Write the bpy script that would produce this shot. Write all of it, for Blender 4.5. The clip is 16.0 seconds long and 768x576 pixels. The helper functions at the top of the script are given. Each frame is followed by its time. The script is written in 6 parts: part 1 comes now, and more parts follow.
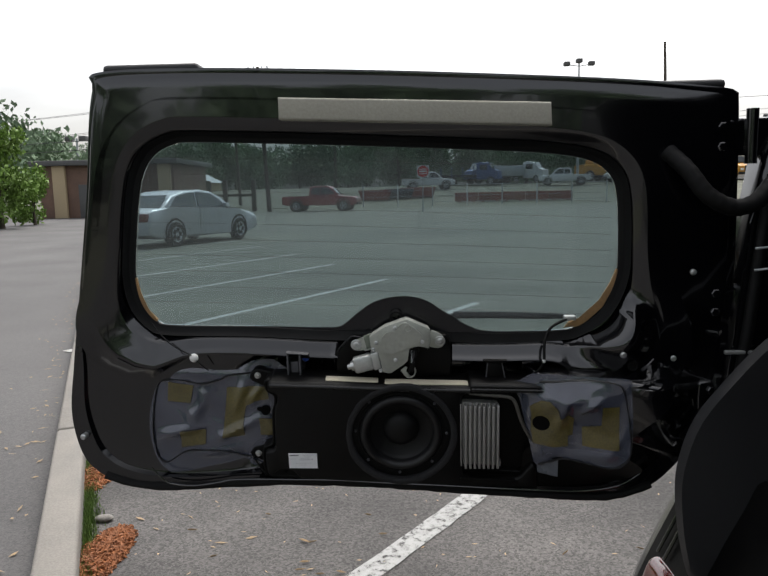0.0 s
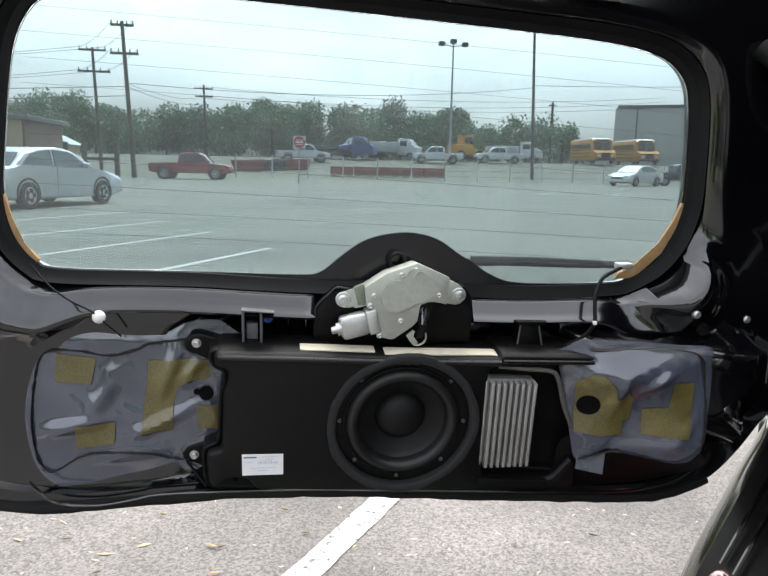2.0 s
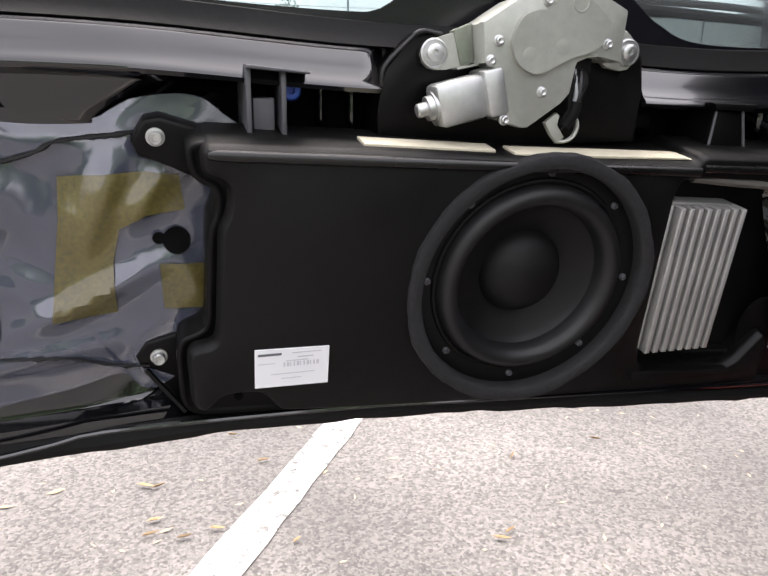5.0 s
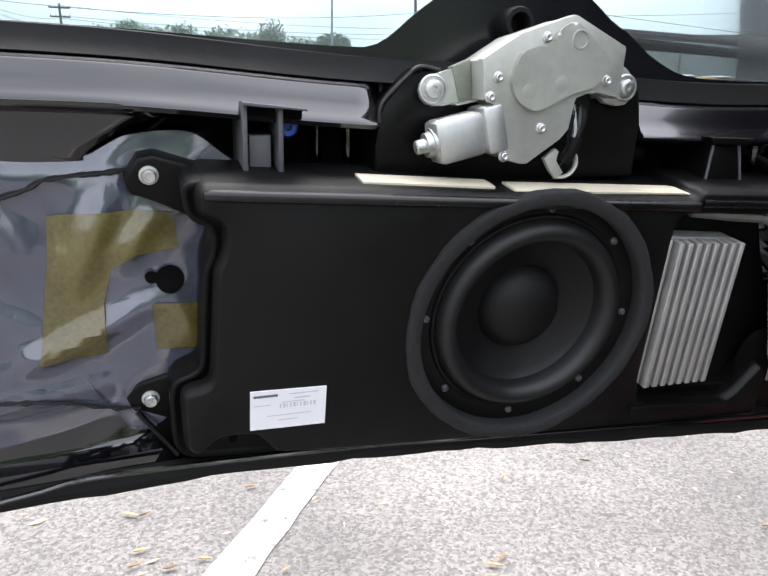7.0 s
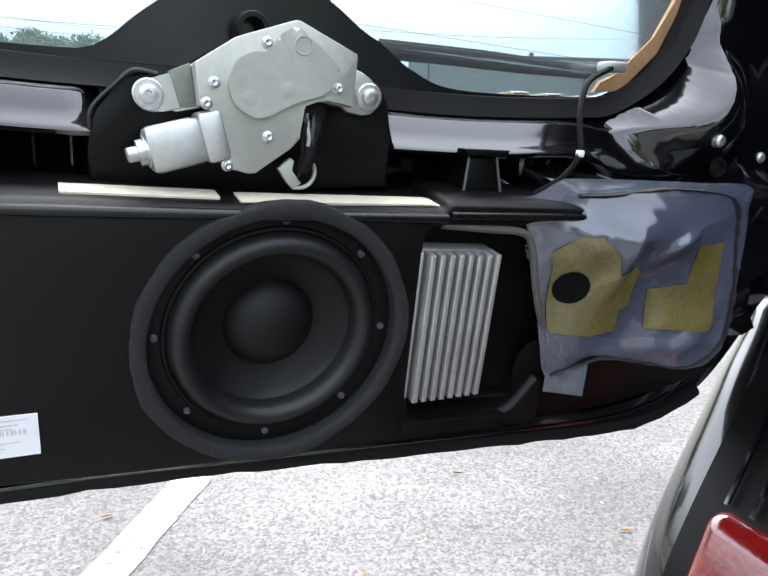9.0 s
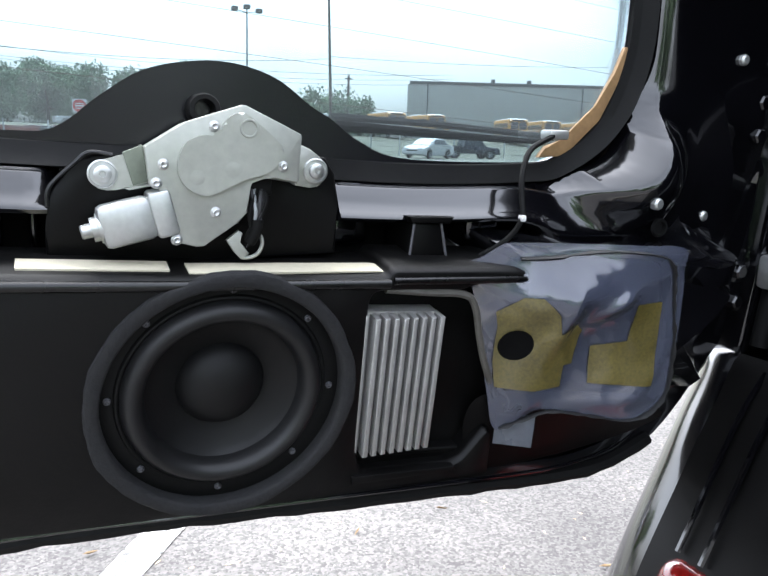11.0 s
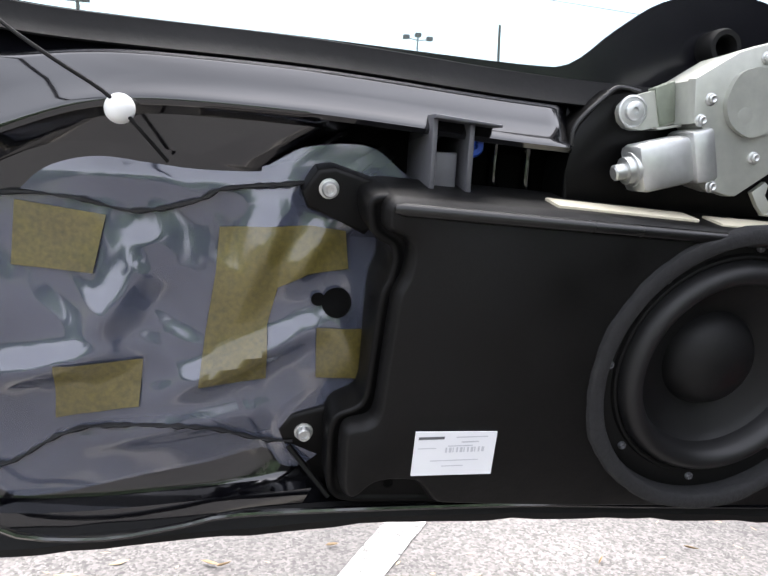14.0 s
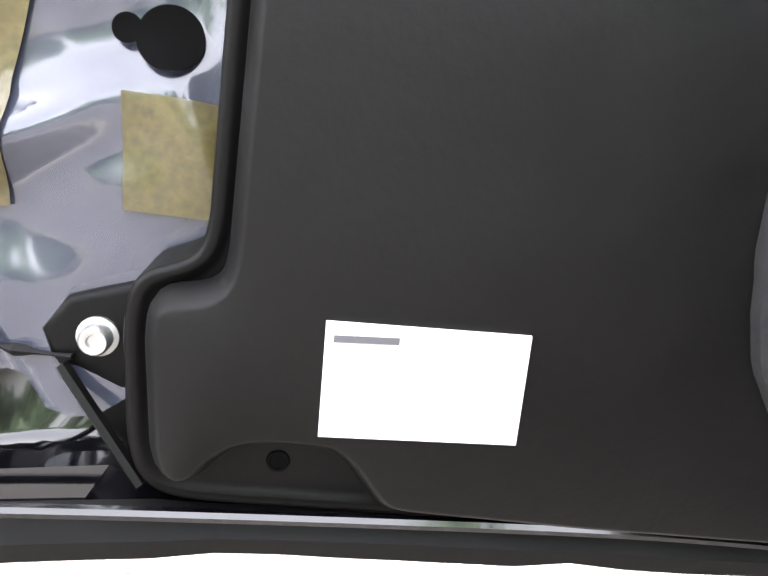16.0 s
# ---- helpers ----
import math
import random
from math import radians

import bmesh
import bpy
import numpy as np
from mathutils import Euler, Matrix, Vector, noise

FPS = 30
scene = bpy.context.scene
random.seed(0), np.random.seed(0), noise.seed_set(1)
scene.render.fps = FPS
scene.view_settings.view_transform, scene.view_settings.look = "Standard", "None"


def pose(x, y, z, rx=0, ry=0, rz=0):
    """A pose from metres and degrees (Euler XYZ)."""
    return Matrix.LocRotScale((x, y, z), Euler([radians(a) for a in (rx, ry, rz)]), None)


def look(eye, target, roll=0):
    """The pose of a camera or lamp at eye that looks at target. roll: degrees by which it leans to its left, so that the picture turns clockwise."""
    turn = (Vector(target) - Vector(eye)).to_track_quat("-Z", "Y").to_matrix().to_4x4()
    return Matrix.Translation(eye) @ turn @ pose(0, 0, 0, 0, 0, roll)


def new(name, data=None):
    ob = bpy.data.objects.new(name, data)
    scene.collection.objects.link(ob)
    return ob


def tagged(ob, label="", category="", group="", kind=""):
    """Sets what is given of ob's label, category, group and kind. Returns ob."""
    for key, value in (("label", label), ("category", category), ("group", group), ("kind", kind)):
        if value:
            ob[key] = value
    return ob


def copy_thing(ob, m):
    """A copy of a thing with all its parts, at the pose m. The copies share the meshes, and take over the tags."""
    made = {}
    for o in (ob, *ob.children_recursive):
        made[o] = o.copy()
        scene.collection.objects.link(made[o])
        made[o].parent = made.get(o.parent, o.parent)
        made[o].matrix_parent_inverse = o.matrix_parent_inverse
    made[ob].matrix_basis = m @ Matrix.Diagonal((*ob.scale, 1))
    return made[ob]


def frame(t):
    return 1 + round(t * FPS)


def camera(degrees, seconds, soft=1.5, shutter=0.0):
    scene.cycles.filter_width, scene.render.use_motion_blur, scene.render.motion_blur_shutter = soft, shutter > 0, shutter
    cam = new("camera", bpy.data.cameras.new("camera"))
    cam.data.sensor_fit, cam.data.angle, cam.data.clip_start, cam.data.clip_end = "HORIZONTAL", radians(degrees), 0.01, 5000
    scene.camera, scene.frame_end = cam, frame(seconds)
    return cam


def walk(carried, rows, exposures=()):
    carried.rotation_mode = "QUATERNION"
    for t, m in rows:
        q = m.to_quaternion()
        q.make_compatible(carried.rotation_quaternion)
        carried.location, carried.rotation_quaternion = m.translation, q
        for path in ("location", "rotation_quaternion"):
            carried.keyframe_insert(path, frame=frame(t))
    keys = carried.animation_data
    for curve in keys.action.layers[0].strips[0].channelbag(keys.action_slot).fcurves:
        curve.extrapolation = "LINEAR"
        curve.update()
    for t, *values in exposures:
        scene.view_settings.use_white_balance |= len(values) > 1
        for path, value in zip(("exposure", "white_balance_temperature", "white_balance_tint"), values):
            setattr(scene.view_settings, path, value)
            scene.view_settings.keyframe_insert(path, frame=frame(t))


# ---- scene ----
cam = camera(57.4, 16.0)
PATH = [
    (0, (0.028, -0.029, 1.275), (0.009, 1.952, 1.001), -1.3),
    (0.5, (0.029, 0.088, 1.254), (0.041, 2.058, 0.909), -1.3),
    (1, (-0.028, 0.185, 1.227), (0.104, 2.157, 0.916), 0.4),
    (1.5, (-0.106, 0.288, 1.196), (0.165, 2.243, 0.875), 0.9),
    (2, (-0.151, 0.368, 1.162), (0.193, 2.308, 0.817), 1.2),
    (2.5, (-0.157, 0.498, 1.119), (0.279, 2.41, 0.722), -0.3),
    (3, (-0.151, 0.615, 1.084), (0.337, 2.491, 0.592), -0.1),
    (3.5, (-0.18, 0.687, 1.052), (0.34, 2.53, 0.474), -1.8),
    (4, (-0.2, 0.739, 1.001), (0.35, 2.552, 0.36), -0.5),
    (4.3, (-0.217, 0.776, 0.967), (0.372, 2.589, 0.363), -0.0),
    (4.5, (-0.226, 0.797, 0.959), (0.362, 2.616, 0.372), 0.9),
    (6.8, (-0.257, 0.819, 0.975), (0.387, 2.637, 0.447), 1.0),
    (7, (-0.247, 0.823, 0.973), (0.403, 2.641, 0.451), 1.3),
    (7.5, (-0.208, 0.818, 0.978), (0.523, 2.607, 0.462), 1.3),
    (8, (-0.169, 0.803, 0.971), (0.584, 2.575, 0.429), 1.2),
    (8.5, (-0.139, 0.796, 0.964), (0.672, 2.552, 0.456), 2.5),
    (9, (-0.112, 0.793, 0.971), (0.752, 2.533, 0.497), 2.2),
    (9.2, (-0.101, 0.787, 0.975), (0.785, 2.52, 0.516), 2.1),
    (11.5, (-0.083, 0.753, 1.012), (0.765, 2.521, 0.618), 2.5),
    (12, (-0.122, 0.766, 1.012), (0.557, 2.599, 0.586), 1.3),
    (12.3, (-0.144, 0.772, 1.009), (0.478, 2.618, 0.553), 1.2),
    (12.5, (-0.169, 0.773, 1.007), (0.396, 2.641, 0.568), 1.1),
    (13, (-0.218, 0.795, 1.01), (0.267, 2.684, 0.568), 0.6),
    (13.5, (-0.27, 0.821, 0.988), (0.175, 2.734, 0.608), 1.4),
    (14, (-0.306, 0.88, 0.939), (0.161, 2.792, 0.584), 3.2),
    (14.3, (-0.317, 0.916, 0.925), (0.224, 2.809, 0.577), 4.5),
    (14.5, (-0.314, 0.944, 0.921), (0.29, 2.808, 0.52), 3.6),
    (15, (-0.265, 1.03, 0.855), (0.215, 2.944, 0.529), 2.5),
    (15.5, (-0.209, 1.095, 0.814), (0.154, 3.046, 0.564), 4.6),
    (16, (-0.192, 1.108, 0.795), (0.101, 3.079, 0.615), 3.9),
]
EXPOSURES = [(0.0, 1.0, 6500, 10), (0.5, 1.2, 6400, 9), (1.0, 1.8, 6300, 7), (1.5, 2.4, 6350, 8), (2.0, 2.45, 6500, 10), (2.5, 2.42, 6600, 11), (3.5, 2.55, 6700, 13), (4.5, 2.68, 6800, 16), (7.0, 2.82, 6350, 13), (8.5, 2.9, 6150, 11), (9.2, 2.92, 6000, 10),
             (11.5, 2.92, 6050, 11), (12.5, 2.82, 6200, 12), (13.5, 2.78, 6300, 13), (14.5, 3.05, 6450, 14), (15.0, 3.45, 6550, 14), (16.0, 4.3, 6600, 14)]
walk(cam, [(t, look(eye, target, roll)) for t, eye, target, roll in PATH], EXPOSURES)

# ---- world, sun, exposure ----
world = bpy.data.worlds.new("overcast")
scene.world = world
world.use_nodes = True
wn, wl = world.node_tree.nodes, world.node_tree.links
sky = wn.new("ShaderNodeTexSky")
sky.sky_type = "NISHITA"
sky.sun_disc = False
sky.sun_elevation, sky.sun_rotation = radians(62), radians(10)
sky.air_density, sky.dust_density, sky.ozone_density = 1.0, 6.0, 1.0
grey = wn.new("ShaderNodeHueSaturation")
grey.inputs["Saturation"].default_value = 0.26
wl.new(sky.outputs[0], grey.inputs["Color"])
# thin uneven cloud cover
cloud, dim, veil_mix = wn.new("ShaderNodeTexNoise"), wn.new("ShaderNodeMapRange"), wn.new("ShaderNodeVectorMath")
place_co, squash = wn.new("ShaderNodeTexCoord"), wn.new("ShaderNodeMapping")
squash.inputs["Scale"].default_value = (1, 1, 4)
cloud.inputs["Scale"].default_value, cloud.inputs["Detail"].default_value = 3.2, 5
dim.inputs["From Min"].default_value, dim.inputs["From Max"].default_value = 0.3, 0.7
dim.inputs["To Min"].default_value, dim.inputs["To Max"].default_value = 0.84, 1.14
veil_mix.operation = "SCALE"
wl.new(place_co.outputs["Generated"], squash.inputs["Vector"])
wl.new(squash.outputs[0], cloud.inputs["Vector"])
wl.new(cloud.outputs["Fac"], dim.inputs["Value"])
wl.new(grey.outputs[0], veil_mix.inputs[0])
wl.new(dim.outputs[0], veil_mix.inputs["Scale"])
wl.new(veil_mix.outputs[0], wn["Background"].inputs["Color"])
wn["Background"].inputs["Strength"].default_value = 0.15

sun = new("sun", bpy.data.lights.new("sun", "SUN"))
sun.data.energy, sun.data.angle, sun.data.color = 0.5, radians(30), (1.0, 0.97, 0.93)
sun.matrix_world = look((5, 27, 52), (0, 0, 0))

# ---- materials ----


def pbr(name, colour, rough=0.5, metal=0.0, var=0.15, scale=8.0, fine=120.0, bump=0.1, coat=0.0, alpha=1.0, rvar=0.12, spread=0.0, spec=0.5, wave=0.0):
    """A painted, moulded or worn surface: colour varied at two scales, with roughness and fine relief."""
    m = bpy.data.materials.new(name)
    m.use_nodes = True
    n, l = m.node_tree.nodes, m.node_tree.links
    b = n["Principled BSDF"]
    co = n.new("ShaderNodeTexCoord")
    big, small = n.new("ShaderNodeTexNoise"), n.new("ShaderNodeTexNoise")
    big.inputs["Scale"].default_value, small.inputs["Scale"].default_value = scale, fine
    big.inputs["Detail"].default_value = small.inputs["Detail"].default_value = 6
    for t in (big, small):
        l.new(co.outputs["Object"], t.inputs["Vector"])
    add = n.new("ShaderNodeMath")
    add.operation = "ADD"
    l.new(big.outputs["Fac"], add.inputs[0])
    l.new(small.outputs["Fac"], add.inputs[1])
    ramp = n.new("ShaderNodeMapRange")
    ramp.inputs["From Min"].default_value, ramp.inputs["From Max"].default_value = 0.65, 1.35
    ramp.inputs["To Min"].default_value, ramp.inputs["To Max"].default_value = 1 - var, 1 + var
    l.new(add.outputs[0], ramp.inputs["Value"])
    mul = n.new("ShaderNodeVectorMath")
    mul.operation = "SCALE"
    mul.inputs[0].default_value = colour
    l.new(ramp.outputs[0], mul.inputs["Scale"])
    out = mul.outputs[0]
    if spread:
        info, hs, mr = n.new("ShaderNodeObjectInfo"), n.new("ShaderNodeHueSaturation"), n.new("ShaderNodeMapRange")
        mr.inputs["To Min"].default_value, mr.inputs["To Max"].default_value = 1 - spread, 1 + spread
        l.new(info.outputs["Random"], mr.inputs["Value"])
        l.new(mr.outputs[0], hs.inputs["Value"])
        l.new(out, hs.inputs["Color"])
        out = hs.outputs[0]
    l.new(out, b.inputs["Base Color"])
    rr = n.new("ShaderNodeMapRange")
    rr.inputs["From Min"].default_value, rr.inputs["From Max"].default_value = 0.3, 0.7
    rr.inputs["To Min"].default_value, rr.inputs["To Max"].default_value = max(0.02, rough - rvar), min(1, rough + rvar)
    l.new(big.outputs["Fac"], rr.inputs["Value"])
    l.new(rr.outputs[0], b.inputs["Roughness"])
    b.inputs["Metallic"].default_value = metal
    b.inputs["Specular IOR Level"].default_value = spec
    b.inputs["Coat Weight"].default_value = coat
    b.inputs["Coat Roughness"].default_value = 0.04
    b.inputs["Alpha"].default_value = alpha
    if bump:
        bp = n.new("ShaderNodeBump")
        bp.inputs["Strength"].default_value, bp.inputs["Distance"].default_value = bump, 0.002
        l.new(small.outputs["Fac"], bp.inputs["Height"])
        l.new(bp.outputs[0], b.inputs["Normal"])
        if wave:
            soft = n.new("ShaderNodeBump")
            soft.inputs["Strength"].default_value, soft.inputs["Distance"].default_value = wave, 0.012
            l.new(big.outputs["Fac"], soft.inputs["Height"])
            l.new(soft.outputs[0], bp.inputs["Normal"])
    return m


def pane(name, tint, gloss=1.45):
    m = bpy.data.materials.new(name)
    m.use_nodes = True
    n, l = m.node_tree.nodes, m.node_tree.links
    n.remove(n["Principled BSDF"])
    tr, gl, mx, fr = n.new("ShaderNodeBsdfTransparent"), n.new("ShaderNodeBsdfGlossy"), n.new("ShaderNodeMixShader"), n.new("ShaderNodeFresnel")
    tr.inputs["Color"].default_value = (*tint, 1)
    gl.inputs["Roughness"].default_value = 0.03
    fr.inputs["IOR"].default_value = gloss
    l.new(fr.outputs[0], mx.inputs["Fac"])
    l.new(tr.outputs[0], mx.inputs[1])
    l.new(gl.outputs[0], mx.inputs[2])
    # pale translucent share added to make the view through the pane hazy
    haze, veil = n.new("ShaderNodeBsdfTranslucent"), n.new("ShaderNodeMixShader")
    haze.inputs["Color"].default_value = (0.80, 0.88, 0.92, 1)
    haze_noise = n.new("ShaderNodeTexNoise")
    haze_noise.inputs["Scale"].default_value, haze_noise.inputs["Detail"].default_value = 3.0, 4
    rng = n.new("ShaderNodeMapRange")
    rng.inputs["To Min"].default_value, rng.inputs["To Max"].default_value = 0.010, 0.020
    l.new(haze_noise.outputs["Fac"], rng.inputs["Value"])
    l.new(rng.outputs[0], veil.inputs["Fac"])
    l.new(mx.outputs[0], veil.inputs[1])
    l.new(haze.outputs[0], veil.inputs[2])
    l.new(veil.outputs[0], n["Material Output"].inputs["Surface"])
    return m


def asphalt(name, light, dark, stone, swing=(0.72, 1.2), stretch=None):
    """Weathered asphalt: pale stones in a grey binder, with large worn and stained patches."""
    m = bpy.data.materials.new(name)
    m.use_nodes = True
    n, l = m.node_tree.nodes, m.node_tree.links
    b = n["Principled BSDF"]
    co = n.new("ShaderNodeTexCoord")
    vor, patch, grit = n.new("ShaderNodeTexVoronoi"), n.new("ShaderNodeTexNoise"), n.new("ShaderNodeTexNoise")
    vor.inputs["Scale"].default_value = stone
    patch.inputs["Scale"].default_value, patch.inputs["Detail"].default_value = 0.55, 7
    grit.inputs["Scale"].default_value, grit.inputs["Detail"].default_value = 45, 5
    for t in (vor, patch, grit):
        l.new(co.outputs["Object"], t.inputs["Vector"])
    if stretch:
        mp = n.new("ShaderNodeMapping")
        mp.inputs["Scale"].default_value = stretch
        mp.inputs["Rotation"].default_value = (0, 0, radians(-12))
        l.new(co.outputs["Object"], mp.inputs["Vector"])
        l.new(mp.outputs[0], patch.inputs["Vector"])
    sep = n.new("ShaderNodeSeparateColor")
    l.new(vor.outputs["Color"], sep.inputs["Color"])
    mixed = n.new("ShaderNodeMath")
    mixed.operation = "MULTIPLY_ADD"
    mixed.inputs[1].default_value = 0.62
    l.new(sep.outputs[0], mixed.inputs[0])
    half = n.new("ShaderNodeMath")
    half.operation = "MULTIPLY"
    half.inputs[1].default_value = 0.42
    l.new(grit.outputs["Fac"], half.inputs[0])
    l.new(half.outputs[0], mixed.inputs[2])
    ramp = n.new("ShaderNodeValToRGB")
    ramp.color_ramp.elements[0].position, ramp.color_ramp.elements[1].position = 0.2, 0.85
    ramp.color_ramp.elements[0].color, ramp.color_ramp.elements[1].color = (*dark, 1), (*light, 1)
    l.new(mixed.outputs[0], ramp.inputs["Fac"])
    mr = n.new("ShaderNodeMapRange")
    mr.inputs["From Min"].default_value, mr.inputs["From Max"].default_value = 0.3, 0.7
    mr.inputs["To Min"].default_value, mr.inputs["To Max"].default_value = swing
    l.new(patch.outputs["Fac"], mr.inputs["Value"])
    sc = n.new("ShaderNodeVectorMath")
    sc.operation = "SCALE"
    l.new(ramp.outputs["Color"], sc.inputs[0])
    l.new(mr.outputs[0], sc.inputs["Scale"])
    l.new(sc.outputs[0], b.inputs["Base Color"])
    b.inputs["Roughness"].default_value = 0.85
    bp = n.new("ShaderNodeBump")
    bp.inputs["Strength"].default_value, bp.inputs["Distance"].default_value = 0.35, 0.003
    l.new(mixed.outputs[0], bp.inputs["Height"])
    l.new(bp.outputs[0], b.inputs["Normal"])
    return m


def film_surface(name):
    """Clear polythene sheet, slightly milky, with soft creases."""
    m = bpy.data.materials.new(name)
    m.use_nodes = True
    n, l = m.node_tree.nodes, m.node_tree.links
    b = n["Principled BSDF"]
    co, ns = n.new("ShaderNodeTexCoord"), n.new("ShaderNodeTexNoise")
    ns.inputs["Scale"].default_value, ns.inputs["Detail"].default_value = 9, 2
    l.new(co.outputs["Object"], ns.inputs["Vector"])
    ramp = n.new("ShaderNodeValToRGB")
    ramp.color_ramp.elements[0].position, ramp.color_ramp.elements[1].position = 0.3, 0.7
    ramp.color_ramp.elements[0].color, ramp.color_ramp.elements[1].color = (0.046, 0.052, 0.078, 1), (0.092, 0.102, 0.140, 1)
    l.new(ns.outputs["Fac"], ramp.inputs["Fac"])
    l.new(ramp.outputs["Color"], b.inputs["Base Color"])
    b.inputs["Roughness"].default_value = 0.11
    b.inputs["Specular IOR Level"].default_value = 0.9
    b.inputs["Alpha"].default_value = 0.8
    b.inputs["Coat Weight"].default_value = 1.0
    b.inputs["Coat Roughness"].default_value = 0.08
    return m


BLACK_PAINT = pbr("black_paint", (0.0022, 0.0022, 0.003), 0.13, var=0.3, scale=3, fine=60, bump=0.010, coat=0.8, rvar=0.05, spec=0.55)
BLACK_PLASTIC = pbr("black_plastic", (0.0024, 0.0023, 0.0023), 0.42, var=0.35, scale=14, fine=420, bump=0.05, rvar=0.12, spec=0.16)
MOULDED = pbr("moulded_black_plastic", (0.0026, 0.0025, 0.0025), 0.48, var=0.35, scale=22, fine=420, bump=0.05, rvar=0.10, spec=0.22, wave=0.10)
RAIL_PLASTIC = pbr("polished_black_plastic", (0.003, 0.003, 0.003), 0.30, var=0.2, scale=20, fine=300, bump=0.02, rvar=0.08, spec=0.5)
GREY_PLASTIC = pbr("grey_plastic", (0.013, 0.013, 0.0145), 0.55, var=0.12, scale=4, fine=500, bump=0.15)
BRACKET_GREY = pbr("mid_grey_plastic", (0.075, 0.075, 0.082), 0.45, var=0.12, scale=9, fine=300, bump=0.05)
SOFT_BLACK = pbr("black_rubber", (0.003, 0.003, 0.003), 0.65, var=0.2, fine=200, bump=0.1, spec=0.22)
FOAM_GASKET = pbr("foam_gasket", (0.011, 0.011, 0.012), 0.85, var=0.4, scale=45, fine=260, bump=0.4)
CONE_PAPER = pbr("cone_paper", (0.0034, 0.0034, 0.0036), 0.55, var=0.2, scale=25, fine=300, bump=0.08, spec=0.3)
SURROUND = pbr("surround_rubber", (0.0075, 0.0075, 0.008), 0.46, var=0.12, scale=10, fine=150, bump=0.02, spec=0.42)
ZINC = pbr("zinc_plate", (0.40, 0.41, 0.37), 0.42, metal=0.45, var=0.1, scale=18, fine=160, bump=0.05)
BRIGHT_STEEL = pbr("bright_steel", (0.54, 0.55, 0.54), 0.42, metal=0.9, var=0.1, scale=30, fine=200, bump=0.04)
ALUMINIUM = pbr("cast_aluminium", (0.36, 0.355, 0.34), 0.48, metal=0.5, var=0.1, scale=30, fine=220, bump=0.06)
CREAM_FOAM = pbr("cream_foam", (0.50, 0.46, 0.35), 0.9, var=0.08, scale=12, fine=180, bump=0.25)
TAN_FOAM = pbr("tan_urethane", (0.28, 0.17, 0.075), 0.75, var=0.22, scale=25, fine=160, bump=0.3)
FELT = pbr("olive_felt", (0.090, 0.071, 0.013), 0.6, var=0.42, scale=18, fine=320, bump=0.06, coat=1.0)
FELT.node_tree.nodes["Principled BSDF"].inputs["Coat Roughness"].default_value = 0.13
PAPER = pbr("label_paper", (0.80, 0.80, 0.82), 0.6, var=0.02, fine=90, bump=0.0)
INK = pbr("grey_ink", (0.12, 0.12, 0.13), 0.7, var=0.1, bump=0.0)
PALE_INK = pbr("pale_ink", (0.56, 0.56, 0.59), 0.7, var=0.1, bump=0.0)
# near-black: shade inside the holes and the recess is put into this colour
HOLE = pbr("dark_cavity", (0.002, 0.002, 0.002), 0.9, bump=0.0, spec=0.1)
SEALANT = pbr("black_butyl", (0.003, 0.003, 0.0035), 0.65, var=0.3, fine=90, bump=0.6)
BLUE_PLUG = pbr("blue_plastic", (0.01, 0.08, 0.5), 0.4, bump=0.0)
WHITE_PLASTIC = pbr("white_plastic", (0.72, 0.72, 0.7), 0.4, var=0.08, fine=60, bump=0.02)
FRIT = pbr("black_glass_border", (0.006, 0.006, 0.008), 0.22, var=0.1, bump=0.0, rvar=0.04)


def wear_away(m, lo, hi, least):
    """Lets patches of the paint be worn through to what lies under it."""
    n, l = m.node_tree.nodes, m.node_tree.links
    co, ns, mr = n.new("ShaderNodeTexCoord"), n.new("ShaderNodeTexNoise"), n.new("ShaderNodeMapRange")
    ns.inputs["Scale"].default_value, ns.inputs["Detail"].default_value, ns.inputs["Roughness"].default_value = 30, 9, 0.75
    l.new(co.outputs["Object"], ns.inputs["Vector"])
    mr.inputs["From Min"].default_value, mr.inputs["From Max"].default_value = lo, hi
    mr.inputs["To Min"].default_value = least
    l.new(ns.outputs["Fac"], mr.inputs["Value"])
    l.new(mr.outputs[0], n["Principled BSDF"].inputs["Alpha"])


FILM = film_surface("polythene_film")
TINTED = pane("tinted_glass", (0.470, 0.538, 0.560))
DARK_GLASS = pbr("dark_car_glass", (0.02, 0.025, 0.028), 0.08, coat=0.5, bump=0.0, rvar=0.03)
PALE_GLASS = pbr("hazy_car_glass", (0.05, 0.06, 0.065), 0.1, coat=0.5, bump=0.0, rvar=0.03)
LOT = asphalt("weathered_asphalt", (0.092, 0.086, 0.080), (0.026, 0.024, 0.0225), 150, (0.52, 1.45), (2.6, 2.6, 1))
# the same asphalt, paler: the far lot's brighter light is in its colour
LIT_LOT = asphalt("far_lit_asphalt", (0.152, 0.154, 0.120), (0.070, 0.071, 0.054), 120, (0.62, 1.3), (0.35, 1.3, 1))
ROAD = asphalt("road_asphalt", (0.092, 0.088, 0.085), (0.050, 0.048, 0.048), 160)
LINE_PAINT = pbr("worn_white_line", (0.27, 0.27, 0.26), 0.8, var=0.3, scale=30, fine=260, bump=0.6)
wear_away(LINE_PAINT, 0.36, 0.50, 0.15)
